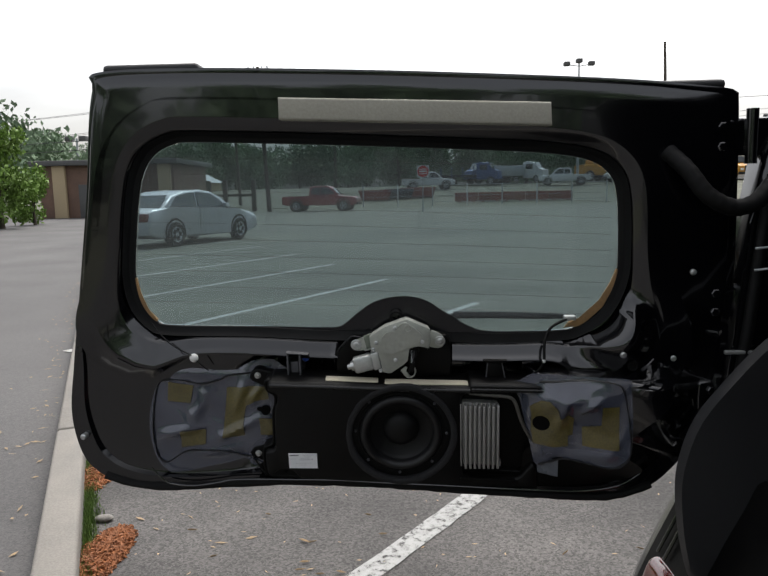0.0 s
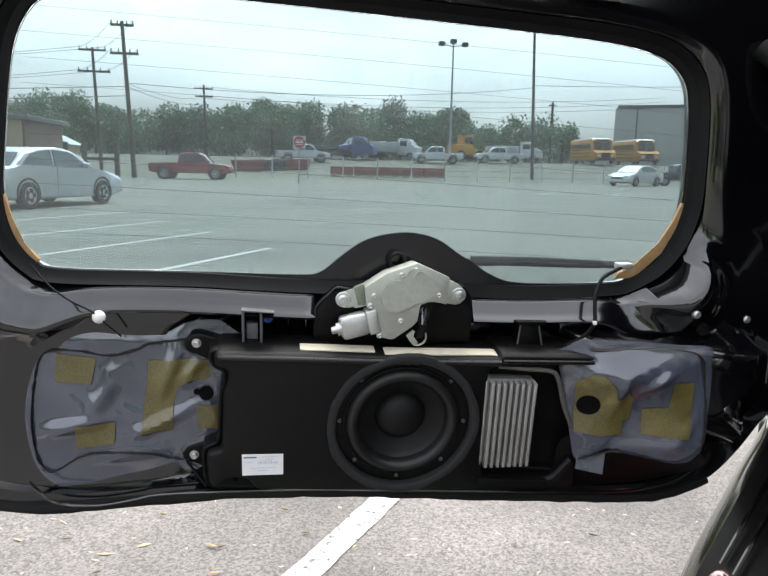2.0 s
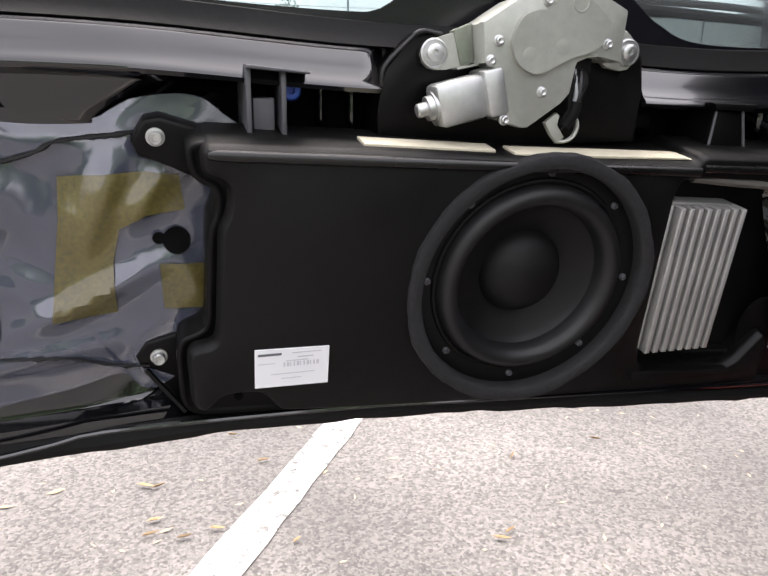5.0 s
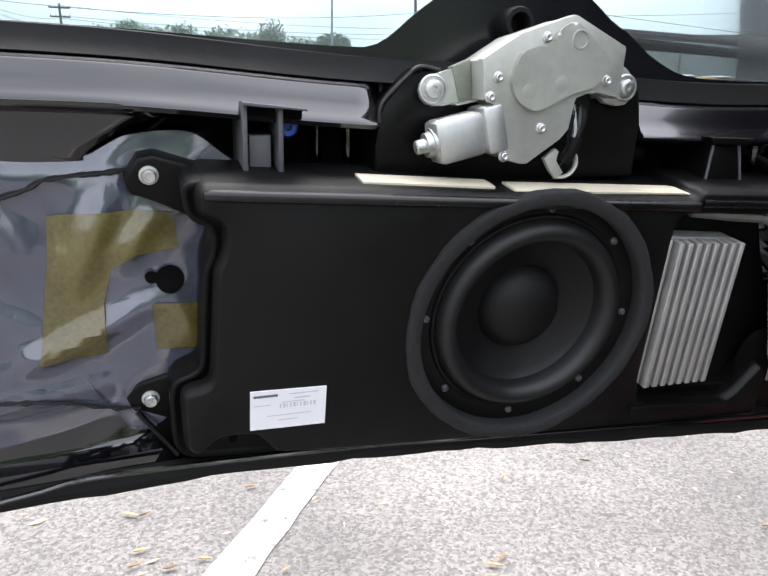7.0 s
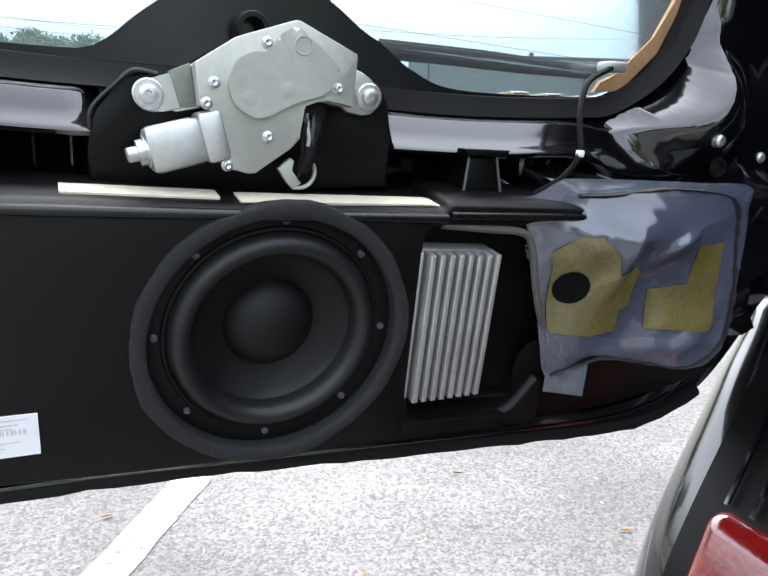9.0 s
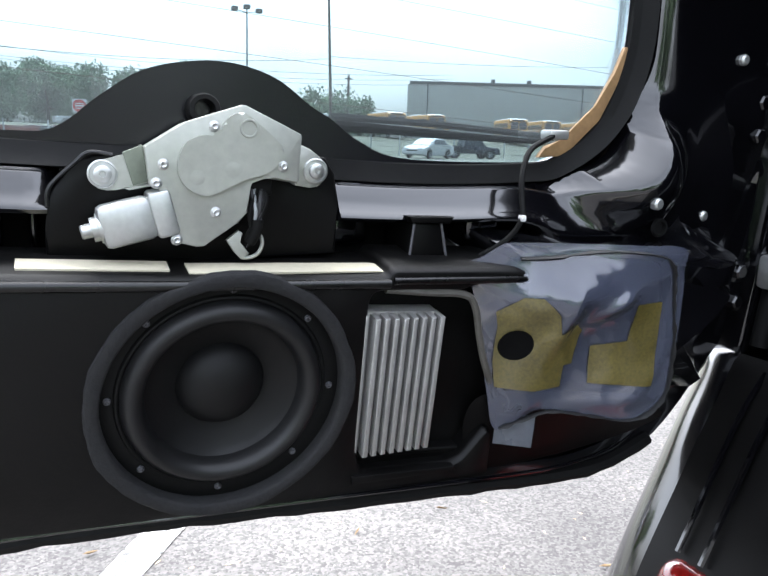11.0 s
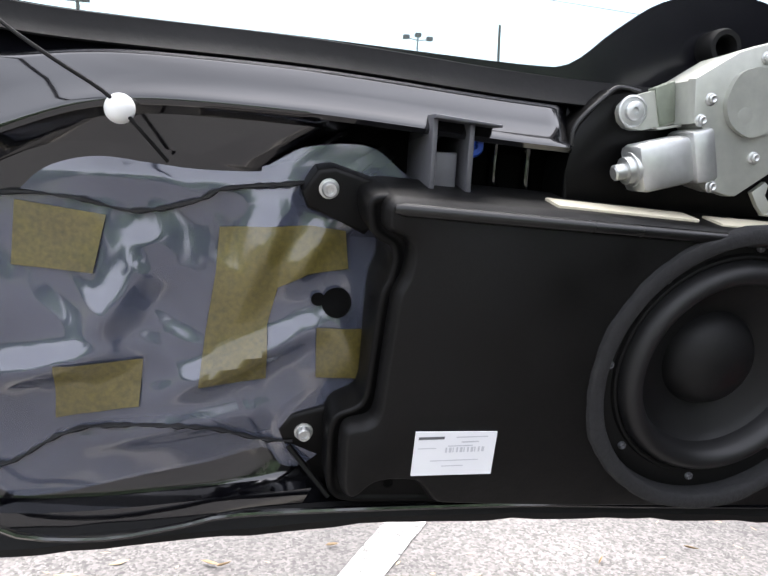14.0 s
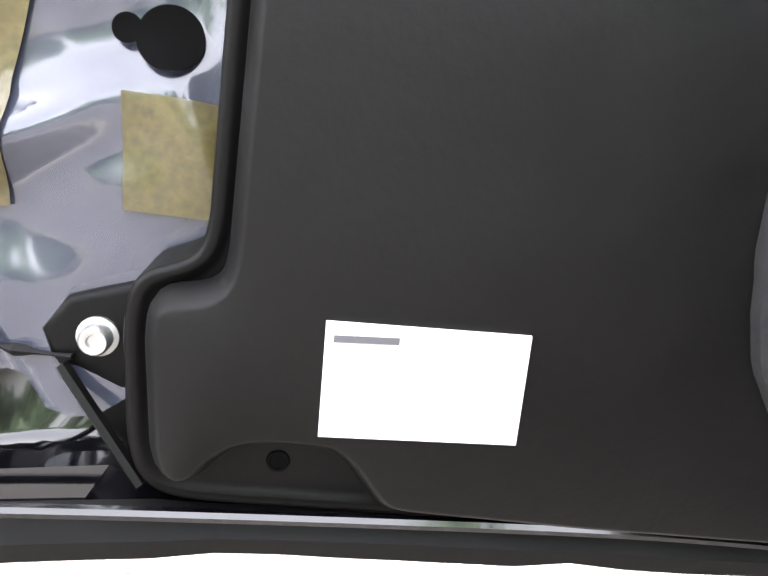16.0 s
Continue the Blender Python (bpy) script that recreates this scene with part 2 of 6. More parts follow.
# whiter line paint without worn gaps, so that the far lines stay visible
FAR_LINE = pbr("paler_white_line", (0.42, 0.42, 0.40), 0.8, var=0.2, scale=3, fine=60, bump=0.2)
CONCRETE = pbr("kerb_concrete", (0.17, 0.158, 0.14), 0.9, var=0.28, scale=6, fine=130, bump=0.5)
DRY_LEAF = pbr("dry_leaf", (0.27, 0.19, 0.105), 0.8, var=0.3, scale=40, spread=0.35, bump=0.2)
MULCH = pbr("orange_wood_chips", (0.22, 0.08, 0.028), 0.9, var=0.4, scale=50, spread=0.3, bump=0.4)
GRASS = pbr("grass_blades", (0.075, 0.13, 0.018), 0.8, var=0.4, scale=40, bump=0.0)
SOIL = pbr("bare_soil", (0.12, 0.085, 0.055), 0.95, var=0.35, scale=25, bump=0.5)
SILVER_PAINT = pbr("silver_paint", (0.50, 0.51, 0.53), 0.35, metal=0.3, var=0.04, bump=0.0, coat=0.6)
RED_PAINT = pbr("faded_red_paint", (0.22, 0.022, 0.026), 0.4, var=0.15, scale=2, bump=0.0, coat=0.4)
WHITE_PAINT = pbr("white_paint", (0.55, 0.56, 0.57), 0.35, var=0.05, bump=0.0, coat=0.4)
NAVY_PAINT = pbr("navy_paint", (0.012, 0.016, 0.03), 0.25, var=0.1, bump=0.0, coat=0.5)
BLUE_PAINT = pbr("blue_paint", (0.03, 0.07, 0.20), 0.4, var=0.2, bump=0.0)
BUS_YELLOW = pbr("bus_yellow", (0.42, 0.19, 0.012), 0.45, var=0.12, scale=1, bump=0.0)
RUST_RED = pbr("rusty_red_steel", (0.19, 0.04, 0.03), 0.8, var=0.3, scale=2, bump=0.1)
TYRE = pbr("tyre_rubber", (0.012, 0.012, 0.012), 0.8, var=0.2, bump=0.1)
RIM = pbr("wheel_alloy", (0.5, 0.51, 0.52), 0.35, metal=0.8, var=0.1, bump=0.0)
RED_LENS = pbr("red_lens", (0.12, 0.004, 0.003), 0.12, coat=1.0, var=0.3, scale=40, fine=150, bump=0.25, rvar=0.04)
CLEAR_LENS = pbr("pale_lens", (0.6, 0.6, 0.58), 0.15, coat=1.0, bump=0.0)
POLE_WOOD = pbr("grey_pole_wood", (0.075, 0.062, 0.05), 0.9, var=0.3, scale=2, fine=20, bump=0.3)
GALVANISED = pbr("galvanised_steel", (0.36, 0.38, 0.39), 0.5, metal=0.5, var=0.12, scale=3, bump=0.05)
WIRE = pbr("cable_sheath", (0.03, 0.03, 0.032), 0.6, bump=0.0)
SIGN_RED = pbr("sign_red", (0.5, 0.03, 0.03), 0.5, var=0.08, bump=0.0)
SHED_STEEL = pbr("shed_cladding", (0.40, 0.40, 0.37), 0.6, var=0.1, scale=0.3, fine=6, bump=0.05)
ROOF_DARK = pbr("dark_roof_edge", (0.09, 0.09, 0.09), 0.7, var=0.15, scale=0.5, bump=0.05)
BRICK = pbr("brown_brick", (0.16, 0.10, 0.075), 0.9, var=0.3, scale=1.5, fine=18, bump=0.4)
TAN_WALL = pbr("tan_render", (0.42, 0.33, 0.21), 0.85, var=0.12, scale=1, fine=20, bump=0.15)
BARK = pbr("bark", (0.06, 0.048, 0.036), 0.95, var=0.35, scale=6, fine=40, bump=0.6)
LEAVES = pbr("summer_leaves", (0.145, 0.21, 0.125), 0.75, var=0.25, scale=1.1, fine=9, bump=0.0, spread=0.2)
BRIGHT_LEAVES = pbr("fresh_leaves", (0.12, 0.21, 0.028), 0.7, var=0.4, scale=2, fine=14, bump=0.0, spread=0.15)
FIELD = pbr("rough_grass_verge", (0.090, 0.092, 0.062), 0.95, var=0.35, scale=0.4, fine=8, bump=0.3)

# ---- mesh helpers ----
DOOR = pose(0, 1.286, 0, 0, 0, -1.43)
# the subwoofer box leans out at its top
BOX = pose(0, 1.282, 0.8, 9.5, 0, -0.92) @ Matrix.Translation((0, 0, -0.8))
BASES = {}


def mesh_of(bm, name, material, smooth=True, angle=40):
    bmesh.ops.recalc_face_normals(bm, faces=bm.faces)
    me = bpy.data.meshes.new(name)
    bm.to_mesh(me)
    bm.free()
    me.materials.append(material)
    if smooth:
        me.shade_smooth()
        me.set_sharp_from_angle(angle=radians(angle))
    return me


def thing(name, label, category, base=(0, 0, 0), frame_m=None, group="", kind=""):
    """An Empty at the thing's base; its parts are given in the coordinates of frame_m."""
    ob = new(name)
    ob.empty_display_size = 0.05
    ob.matrix_world = (frame_m or Matrix()) @ Matrix.Translation(base)
    BASES[ob.name] = Vector(base)
    return tagged(ob, label, category, group, kind)


def part(name, bm, material, parent, label="", smooth=True, angle=40):
    """One mesh under a thing or under a part."""
    off = BASES.get(parent.name, Vector())
    bmesh.ops.translate(bm, verts=bm.verts, vec=-off)
    ob = new(name, mesh_of(bm, name, material, smooth, angle))
    ob.parent = parent
    BASES[ob.name] = off
    return tagged(ob, label)


def solo(name, bm, material, label, category, kind="", group="", smooth=True, angle=40):
    ob = new(name, mesh_of(bm, name, material, smooth, angle))
    return tagged(ob, label, category, group, kind)


def spline(pts, n, closed=True):
    """Catmull-Rom curve through pts, in n even steps."""
    p = np.array(pts, float)
    k = len(p)
    out = []
    for i in range(k if closed else k - 1):
        if closed:
            a, b, c, d = p[i - 1], p[i], p[(i + 1) % k], p[(i + 2) % k]
        else:
            a, b, c, d = p[max(i - 1, 0)], p[i], p[i + 1], p[min(i + 2, k - 1)]
        for s in np.linspace(0, 1, 16, endpoint=False):
            out.append(0.5 * (2 * b + (c - a) * s + (2 * a - 5 * b + 4 * c - d) * s**2 + (3 * b - a - 3 * c + d) * s**3))
    if not closed:
        out.append(p[-1])
    o = np.array(out + [out[0]] if closed else out)
    along = np.concatenate([[0], np.cumsum(np.linalg.norm(np.diff(o, axis=0), axis=1))])
    want = np.linspace(0, along[-1], n, endpoint=not closed)
    return np.stack([np.interp(want, along, o[:, j]) for j in range(o.shape[1])], 1)


def prism(pts, d0, d1, bevel=0.0, seg=2, bm=None, hole=None):
    """A plate with the outline pts (u, z), from depth d0 (front) to d1, its front edge rounded."""
    out = bm or bmesh.new()
    b = bmesh.new()
    front = [b.verts.new((u, d0, z)) for u, z in pts]
    back = [b.verts.new((u, d1, z)) for u, z in pts]
    f = b.faces.new(front)
    b.faces.new(back[::-1])
    for i in range(len(pts)):
        j = (i + 1) % len(pts)
        b.faces.new((front[i], back[i], back[j], front[j]))
    if bevel:
        bmesh.ops.bevel(b, geom=list(f.edges), offset=bevel, segments=seg, profile=0.5, affect="EDGES", clamp_overlap=True)
    if hole:
        cu, cz, r = hole
        for face in [q for q in b.faces if len(q.verts) >= len(pts)]:
            d = face.calc_center_median().y
            rim = list(face.edges)
            bmesh.ops.delete(b, geom=[face], context="FACES_ONLY")
            ring = [b.verts.new((cu + r * math.cos(2 * math.pi * k / 48), d, cz + r * math.sin(2 * math.pi * k / 48))) for k in range(48)]
            rim += [b.edges.new((ring[k], ring[(k + 1) % 48])) for k in range(48)]
            bmesh.ops.triangle_fill(b, edges=rim, use_beauty=True)
    bmesh.ops.triangulate(b, faces=[q for q in b.faces if len(q.verts) > 4])
    me = bpy.data.meshes.new("tmp")
    b.to_mesh(me)
    b.free()
    out.from_mesh(me)
    bpy.data.meshes.remove(me)
    return out


def block(x0, x1, y0, y1, z0, z1, bevel=0.0, seg=2, bm=None, m=None):
    out = bm or bmesh.new()
    b = bmesh.new()
    bmesh.ops.create_cube(b, size=1)
    for v in b.verts:
        v.co = Vector(((x0 + x1) / 2 + v.co.x * (x1 - x0), (y0 + y1) / 2 + v.co.y * (y1 - y0), (z0 + z1) / 2 + v.co.z * (z1 - z0)))
    if bevel:
        bmesh.ops.bevel(b, geom=list(b.edges), offset=bevel, segments=seg, profile=0.5, affect="EDGES", clamp_overlap=True)
    if m:
        bmesh.ops.transform(b, matrix=m, verts=b.verts)
    me = bpy.data.meshes.new("tmp")
    b.to_mesh(me)
    b.free()
    out.from_mesh(me)
    bpy.data.meshes.remove(me)
    return out


def lathe(profile, centre, n=64, bm=None, wobble=None):
    """Turns (radius, depth) about the axis through centre (u, z) that points at the viewer."""
    bm = bm or bmesh.new()
    rings = []
    for k, (r, d) in enumerate(profile):
        ring = []
        for i in range(n):
            a = 2 * math.pi * i / n
            q = r * (1 + (wobble(k, a) if wobble else 0))
            ring.append(bm.verts.new((centre[0] + q * math.cos(a), d, centre[1] + q * math.sin(a))))
        rings.append(ring)
    for a, b in zip(rings, rings[1:]):
        for i in range(n):
            j = (i + 1) % n
            bm.faces.new((a[i], a[j], b[j], b[i]))
    if profile[-1][0] < 0.004:
        bm.faces.new(rings[-1])
    return bm


def tube(pts, r, n=8, bm=None, flat=1.0):
    """A round cord through 3D points; r may be a list."""
    bm = bm or bmesh.new()
    p = [Vector(q) for q in pts]
    rs = r if isinstance(r, (list, tuple)) else [r] * len(p)
    rings = []
    side = None
    for i, q in enumerate(p):
        d = (p[min(i + 1, len(p) - 1)] - p[max(i - 1, 0)]).normalized()
        ref = side if side is not None else (Vector((0, 0, 1)) if abs(d.z) < 0.9 else Vector((1, 0, 0)))
        x = d.cross(ref).normalized()
        y = x.cross(d).normalized()
        side = y
        rings.append([bm.verts.new(q + rs[i] * (x * math.cos(2 * math.pi * k / n) + y * flat * math.sin(2 * math.pi * k / n))) for k in range(n)])
    for a, b in zip(rings, rings[1:]):
        for k in range(n):
            bm.faces.new((a[k], a[(k + 1) % n], b[(k + 1) % n], b[k]))
    bm.faces.new(rings[0][::-1])
    bm.faces.new(rings[-1])
    return bm


def rod(a, b, r0, r1=None, n=10, bm=None):
    return tube([a, b], [r0, r1 if r1 is not None else r0], n, bm)


def sheet(outline, centre, rings, depth):
    """A thin sheet with the outline (u, z), its depth given by a function of u, z and the share of the way to the rim."""
    bm = bmesh.new()
    mid = bm.verts.new((centre[0], depth(centre[0], centre[1], 0), centre[1]))
    last = None
    for k in range(1, rings + 1):
        s = k / rings
        ring = [bm.verts.new((centre[0] + (u - centre[0]) * s, depth(centre[0] + (u - centre[0]) * s, centre[1] + (z - centre[1]) * s, s), centre[1] + (z - centre[1]) * s)) for u, z in outline]
        for i in range(len(ring)):
            j = (i + 1) % len(ring)
            if last:
                bm.faces.new((last[i], last[j], ring[j], ring[i]))
            else:
                bm.faces.new((mid, ring[j], ring[i]))
        last = ring
    return bm


def stuff_mesh(verts, faces, name, material):
    me = bpy.data.meshes.new(name)
    me.from_pydata(verts, [], faces)
    me.materials.append(material)
    return me

# ---- tailgate: the painted shell with its window opening ----
CLEAR = [(-0.479, 1.122), (-0.472, 1.198), (-0.464, 1.259), (-0.452, 1.313), (-0.427, 1.353), (-0.387, 1.373), (-0.341, 1.376), (-0.097, 1.365), (0.191, 1.349),
         (0.328, 1.339), (0.406, 1.325), (0.447, 1.299), (0.463, 1.259), (0.468, 1.169), (0.464, 1.099), (0.436, 1.037), (0.389, 1.003), (0.349, 0.996), (0.221, 0.996)]
ARCH = [(0.174, 1.010), (0.146, 1.029), (0.13, 1.037), (0.095, 1.06), (0.05, 1.069), (-0.003, 1.06), (-0.04, 1.037), (-0.069, 1.014), (-0.099, 1.009)]
TAIL = [(-0.25, 1.014), (-0.412, 1.019), (-0.445, 1.03), (-0.47, 1.066)]
OPEN = CLEAR[:-1] + [(0.221, 0.993), (0.05, 1.0), (-0.099, 1.004)] + TAIL
OUTER = [(-0.61, 0.941), (-0.602, 0.99), (-0.586, 1.085), (-0.556, 1.278), (-0.54, 1.418), (-0.528, 1.48), (-0.518, 1.508), (-0.338, 1.512), (0.0, 1.499), (0.3, 1.482),
         (0.494, 1.468), (0.60, 1.456), (0.668, 1.446), (0.676, 1.43), (0.68, 1.297), (0.682, 1.1), (0.676, 0.9), (0.64, 0.80), (0.619, 0.772), (0.582, 0.722), (0.535, 0.68), (0.47, 0.659),
         (0.385, 0.657), (0.2, 0.67), (0.042, 0.683), (-0.093, 0.691), (-0.213, 0.694), (-0.287, 0.692), (-0.356, 0.687), (-0.43, 0.684), (-0.5, 0.690), (-0.56, 0.709), (-0.60, 0.745), (-0.618, 0.80), (-0.622, 0.86)]

tailgate = thing("tailgate", "open black car tailgate stripped of its inner trim", "car door", (0, 0.05, 0.66), DOOR)


def shell():
    """Loops from the glass seat outwards: lip, sloping shelf, drop, inner skin, rim, and round the back."""
    n = 300
    w = spline(OPEN, n)
    mid = np.array([0.0, 1.17])
    tang = np.roll(w, -1, 0) - np.roll(w, 1, 0)
    norm = np.stack([-tang[:, 1], tang[:, 0]], 1)
    norm /= np.linalg.norm(norm, axis=1)[:, None]
    norm *= np.sign(np.sum(norm * (w - mid), 1))[:, None]
    o = spline(OUTER, 900)
    oa = np.arctan2(o[:, 1] - 1.10, o[:, 0] - 0.0)
    wa = np.arctan2(w[:, 1] - 1.10, w[:, 0] - 0.0)
    pick = [int(np.argmin(np.abs(np.angle(np.exp(1j * (oa - a)))))) for a in wa]
    rim = o[pick]
    low = np.clip((1.06 - w[:, 1]) / 0.07, 0, 1)
    corner = np.exp(-((w[:, 0] - 0.43) / 0.06) ** 2 - ((w[:, 1] - 1.03) / 0.06) ** 2) + 0.6 * np.exp(-((w[:, 0] + 0.46) / 0.06) ** 2 - ((w[:, 1] - 1.04) / 0.06) ** 2)
    bm = bmesh.new()

    def loop(offset, depth, blend=0.0):
        pts = w + norm * np.asarray(offset)[..., None] if np.ndim(offset) else w + norm * offset
        pts = pts * (1 - blend) + rim * blend
        dep = np.broadcast_to(depth, n)
        return [bm.verts.new((p[0], d, p[1])) for p, d in zip(pts, dep)]

    wide = 1 + 1.5 * corner
    side = 1 - low

    def flare(off, plain):
        """Where the shelf runs into the corner gusset, a plane that leans out towards its lower edge."""
        c = 0.35 * np.clip(corner * 1.15, 0, 1)
        return plain * (1 - c) + c * (0.040 - 0.042 * (off - 0.020) / 0.036)

    loops = [
        loop(0.006, 0.075),
        loop(0.002, 0.055),
        loop(0.010 * wide, 0.050),
        loop(0.020 * wide, 0.046 - 0.012 * side),
        loop(0.0215 * wide, flare(0.0215, 0.040 - 0.010 * side)),
        loop(0.024 * wide, flare(0.024, 0.038 - 0.010 * side)),
        loop(0.034 * wide, flare(0.034, 0.031 - 0.006 * side)),
        loop(0.044 * wide, flare(0.044, 0.024 - 0.002 * side)),
        loop(0.0465 * wide, flare(0.0465, 0.020 + 0.002 * side)),
        loop(0.049 * wide, flare(0.049, 0.0185 + 0.0035 * side)),
        loop(0.052 * wide, flare(0.052, 0.021 + 0.001 * side)),
        loop(0.056 * wide, flare(0.056, 0.050 * low + 0.022 * side)),
        loop(0.075 * wide, 0.052 * low + 0.022 * side - 0.012 * corner, 0.12),
        *[loop(0.075 * wide * (1 - f), 0.052 * low + 0.022 * side - 0.012 * corner * (1 - f), 0.12 + 0.60 * f) for f in (0.12, 0.25, 0.4, 0.6, 0.8, 1.0)],
        loop(0.0, 0.052 * low + 0.022 * side, 0.90),
        loop(0.0, 0.050 * low + 0.023 * side, 0.915),
        loop(0.0, 0.031, 0.925),
        loop(0.0, 0.030, 0.97),
        loop(0.0, 0.031, 0.995),
        loop(0.0, 0.036, 1.0),
        loop(0.0, 0.075, 1.0),
        loop(0.0, 0.092, 0.98),
        loop(0.0, 0.092, 0.12),
        loop(0.008, 0.080),
        loop(0.006, 0.075),
    ]
    # the lower corner beside the hinges swells into a gusset that leans towards the other side
    for ring in loops[3:-5]:
        for v in ring:
            u, z = v.co.x, v.co.z
            r = ((u - 0.452) / 0.060) ** 2 + ((z - 1.003) / 0.062) ** 2
            keep = math.exp(-r * r)
            swell = max(0.0, 0.980 - z)
            v.co.y += keep * (0.018 - 0.50 * (u - 0.40) + 0.58 * (z - 1.0) + 4.0 * swell * swell - v.co.y)
    # and the skin below it turns towards the car
    def ease(x):
        x = min(1.0, max(0.0, x))
        return x * x * (3 - 2 * x)

    for ring in loops[3:-8]:
        for v in ring:
            v.co.y += ease((v.co.x + 0.080) / 0.004) * ease((0.143 - v.co.x) / 0.004) * ease((0.999 - v.co.z) / 0.004) * max(0.0, 0.055 - v.co.y)
    for ring in loops[11:-8]:
        for v in ring:
            u, z = v.co.x, v.co.z
            share = ease((u - 0.29) / 0.04) * ease((0.935 - z) / 0.025) * ease((0.595 - u) / 0.06) * ease((z - 0.74) / 0.03)
            # recess behind the box and the wiper motor
            v.co.y += ease((u + 0.245) / 0.03) * ease((0.275 - u) / 0.03) * ease((0.966 - z) / 0.008) * max(0.0, 0.079 - v.co.y)
            v.co.y += share * (0.006 - 0.29 * (min(u, 0.50) - 0.31) - 0.085 * (z - 0.83) - v.co.y)
    for a, b in zip(loops, loops[1:]):
        for i in range(n):
            j = (i + 1) % n
            bm.faces.new((a[i], a[j], b[j], b[i]))
    bmesh.ops.remove_doubles(bm, verts=bm.verts, dist=0.00005)
    return bm


def channel_shade():
    """Matte black strip added between glass and painted shelf, standing for the channel's shade."""
    w = spline(OPEN, 300)
    mid = np.array([0.0, 1.17])
    tang = np.roll(w, -1, 0) - np.roll(w, 1, 0)
    norm = np.stack([-tang[:, 1], tang[:, 0]], 1)
    norm /= np.linalg.norm(norm, axis=1)[:, None]
    norm *= np.sign(np.sum(norm * (w - mid), 1))[:, None]
    low = np.clip((1.06 - w[:, 1]) / 0.07, 0, 1)
    bm = bmesh.new()
    rings = []
    for off, deep in ((0.0005, 0.0545 + 0 * low), (0.0015, 0.0500 + 0 * low), (0.010, 0.0475 + 0 * low), (0.0185, 0.0445 - 0.012 * (1 - low)), (0.0195, 0.0470 - 0.012 * (1 - low))):
        rings.append([bm.verts.new((p[0], d, p[1])) for p, d in zip(w + norm * off, deep)])
    for a, b in zip(rings, rings[1:]):
        for i in range(len(a)):
            j = (i + 1) % len(a)
            bm.faces.new((a[i], a[j], b[j], b[i]))
    return bm


part("channel_shade", channel_shade(), SOFT_BLACK, tailgate, "matte black strip added to darken the glass channel")
# black sheet added so that the recess looks deep in shade
part("recess_shade", prism([(-0.240, 0.962), (0.268, 0.950), (0.268, 0.885), (-0.240, 0.885)], 0.074, 0.078, 0.002), HOLE, tailgate, "dark sheet standing for shade in the recess behind the box")
part("door_shell", shell(), BLACK_PAINT, tailgate, "glossy black painted door shell", angle=50)

glass = part("window_glass", prism([tuple(p) for p in spline(OPEN, 120)], 0.0565, 0.0605), TINTED, tailgate, "lightly tinted rear window glass")
glass.visible_shadow = False


def border():
    """The black printed band round the glass, with the arch over the wiper spindle."""
    clear = spline(CLEAR + ARCH + TAIL, 240)
    mid = np.array([0.0, 1.17])
    bm = bmesh.new()
    o = spline(OPEN, 900)
    oa = np.arctan2(o[:, 1] - 1.17, o[:, 0])
    inner, outer = [], []
    for p in clear:
        a = math.atan2(p[1] - 1.17, p[0])
        q = o[int(np.argmin(np.abs(np.angle(np.exp(1j * (oa - a))))))]
        q = mid + (q - mid) * 1.012
        inner.append((p[0], p[1]))
        outer.append((q[0], q[1]))
    rings = []
    for pts, d in ((inner, 0.0560), (inner, 0.0545), (outer, 0.0545), (outer, 0.0560)):
        rings.append([bm.verts.new((u, d, z)) for u, z in pts])
    for a, b in zip(rings, rings[1:] + rings[:1]):
        for i in range(len(a)):
            j = (i + 1) % len(a)
            bm.faces.new((a[i], a[j], b[j], b[i]))
    return bm


part("glass_border", border(), FRIT, glass, "black printed border with an arch")
for k in range(10):
    z0 = 1.346 - 0.0315 * k
    left, right = -0.452 + 0.004 * k * (k < 3), 0.452
    b = bmesh.new()
    pts = [(u, z0 - 0.047 * (u + 0.3) - 0.012 * (u * u)) for u in np.linspace(left, right, 14)]
    for a, c in zip(pts, pts[1:]):
        q = [b.verts.new((x, 0.0562, z)) for x, z in ((a[0], a[1] - 0.00018), (c[0], c[1] - 0.00018), (c[0], c[1] + 0.00018), (a[0], a[1] + 0.00018))]
        b.faces.new(q)
    part("heating_line", b, pbr("heater_print_" + "abcdefghij"[k], (0.06, 0.05, 0.045), 0.6, bump=0.0) if k == 0 else bpy.data.materials["heater_print_a"], glass, "thin dark heating line" if k == 0 else "")

# foam pad above the window, urethane left in the lower corners
pad = [(-0.171, 1.449), (0.326, 1.428), (0.328, 1.386), (-0.171, 1.409)]
part("foam_pad", prism(pad, -0.006, 0.030, 0.005, 3), pbr("grey_cream_foam", (0.36, 0.345, 0.29), 0.9, var=0.12, scale=12, fine=180, bump=0.25), tailgate, "cream foam pad strip")
for pts in ([(0.366, 1.001), (0.399, 1.003), (0.440, 1.040), (0.464, 1.085), (0.470, 1.115), (0.465, 1.115), (0.455, 1.09), (0.434, 1.054), (0.395, 1.019), (0.375, 1.012)],
            [(-0.483, 1.115), (-0.480, 1.08), (-0.463, 1.035), (-0.445, 1.022), (-0.440, 1.031), (-0.458, 1.050), (-0.472, 1.085), (-0.477, 1.115)]):
    part("urethane_bead", prism(pts, 0.0515, 0.0565, 0.0015, 2), TAN_FOAM, tailgate, "tan urethane bead")

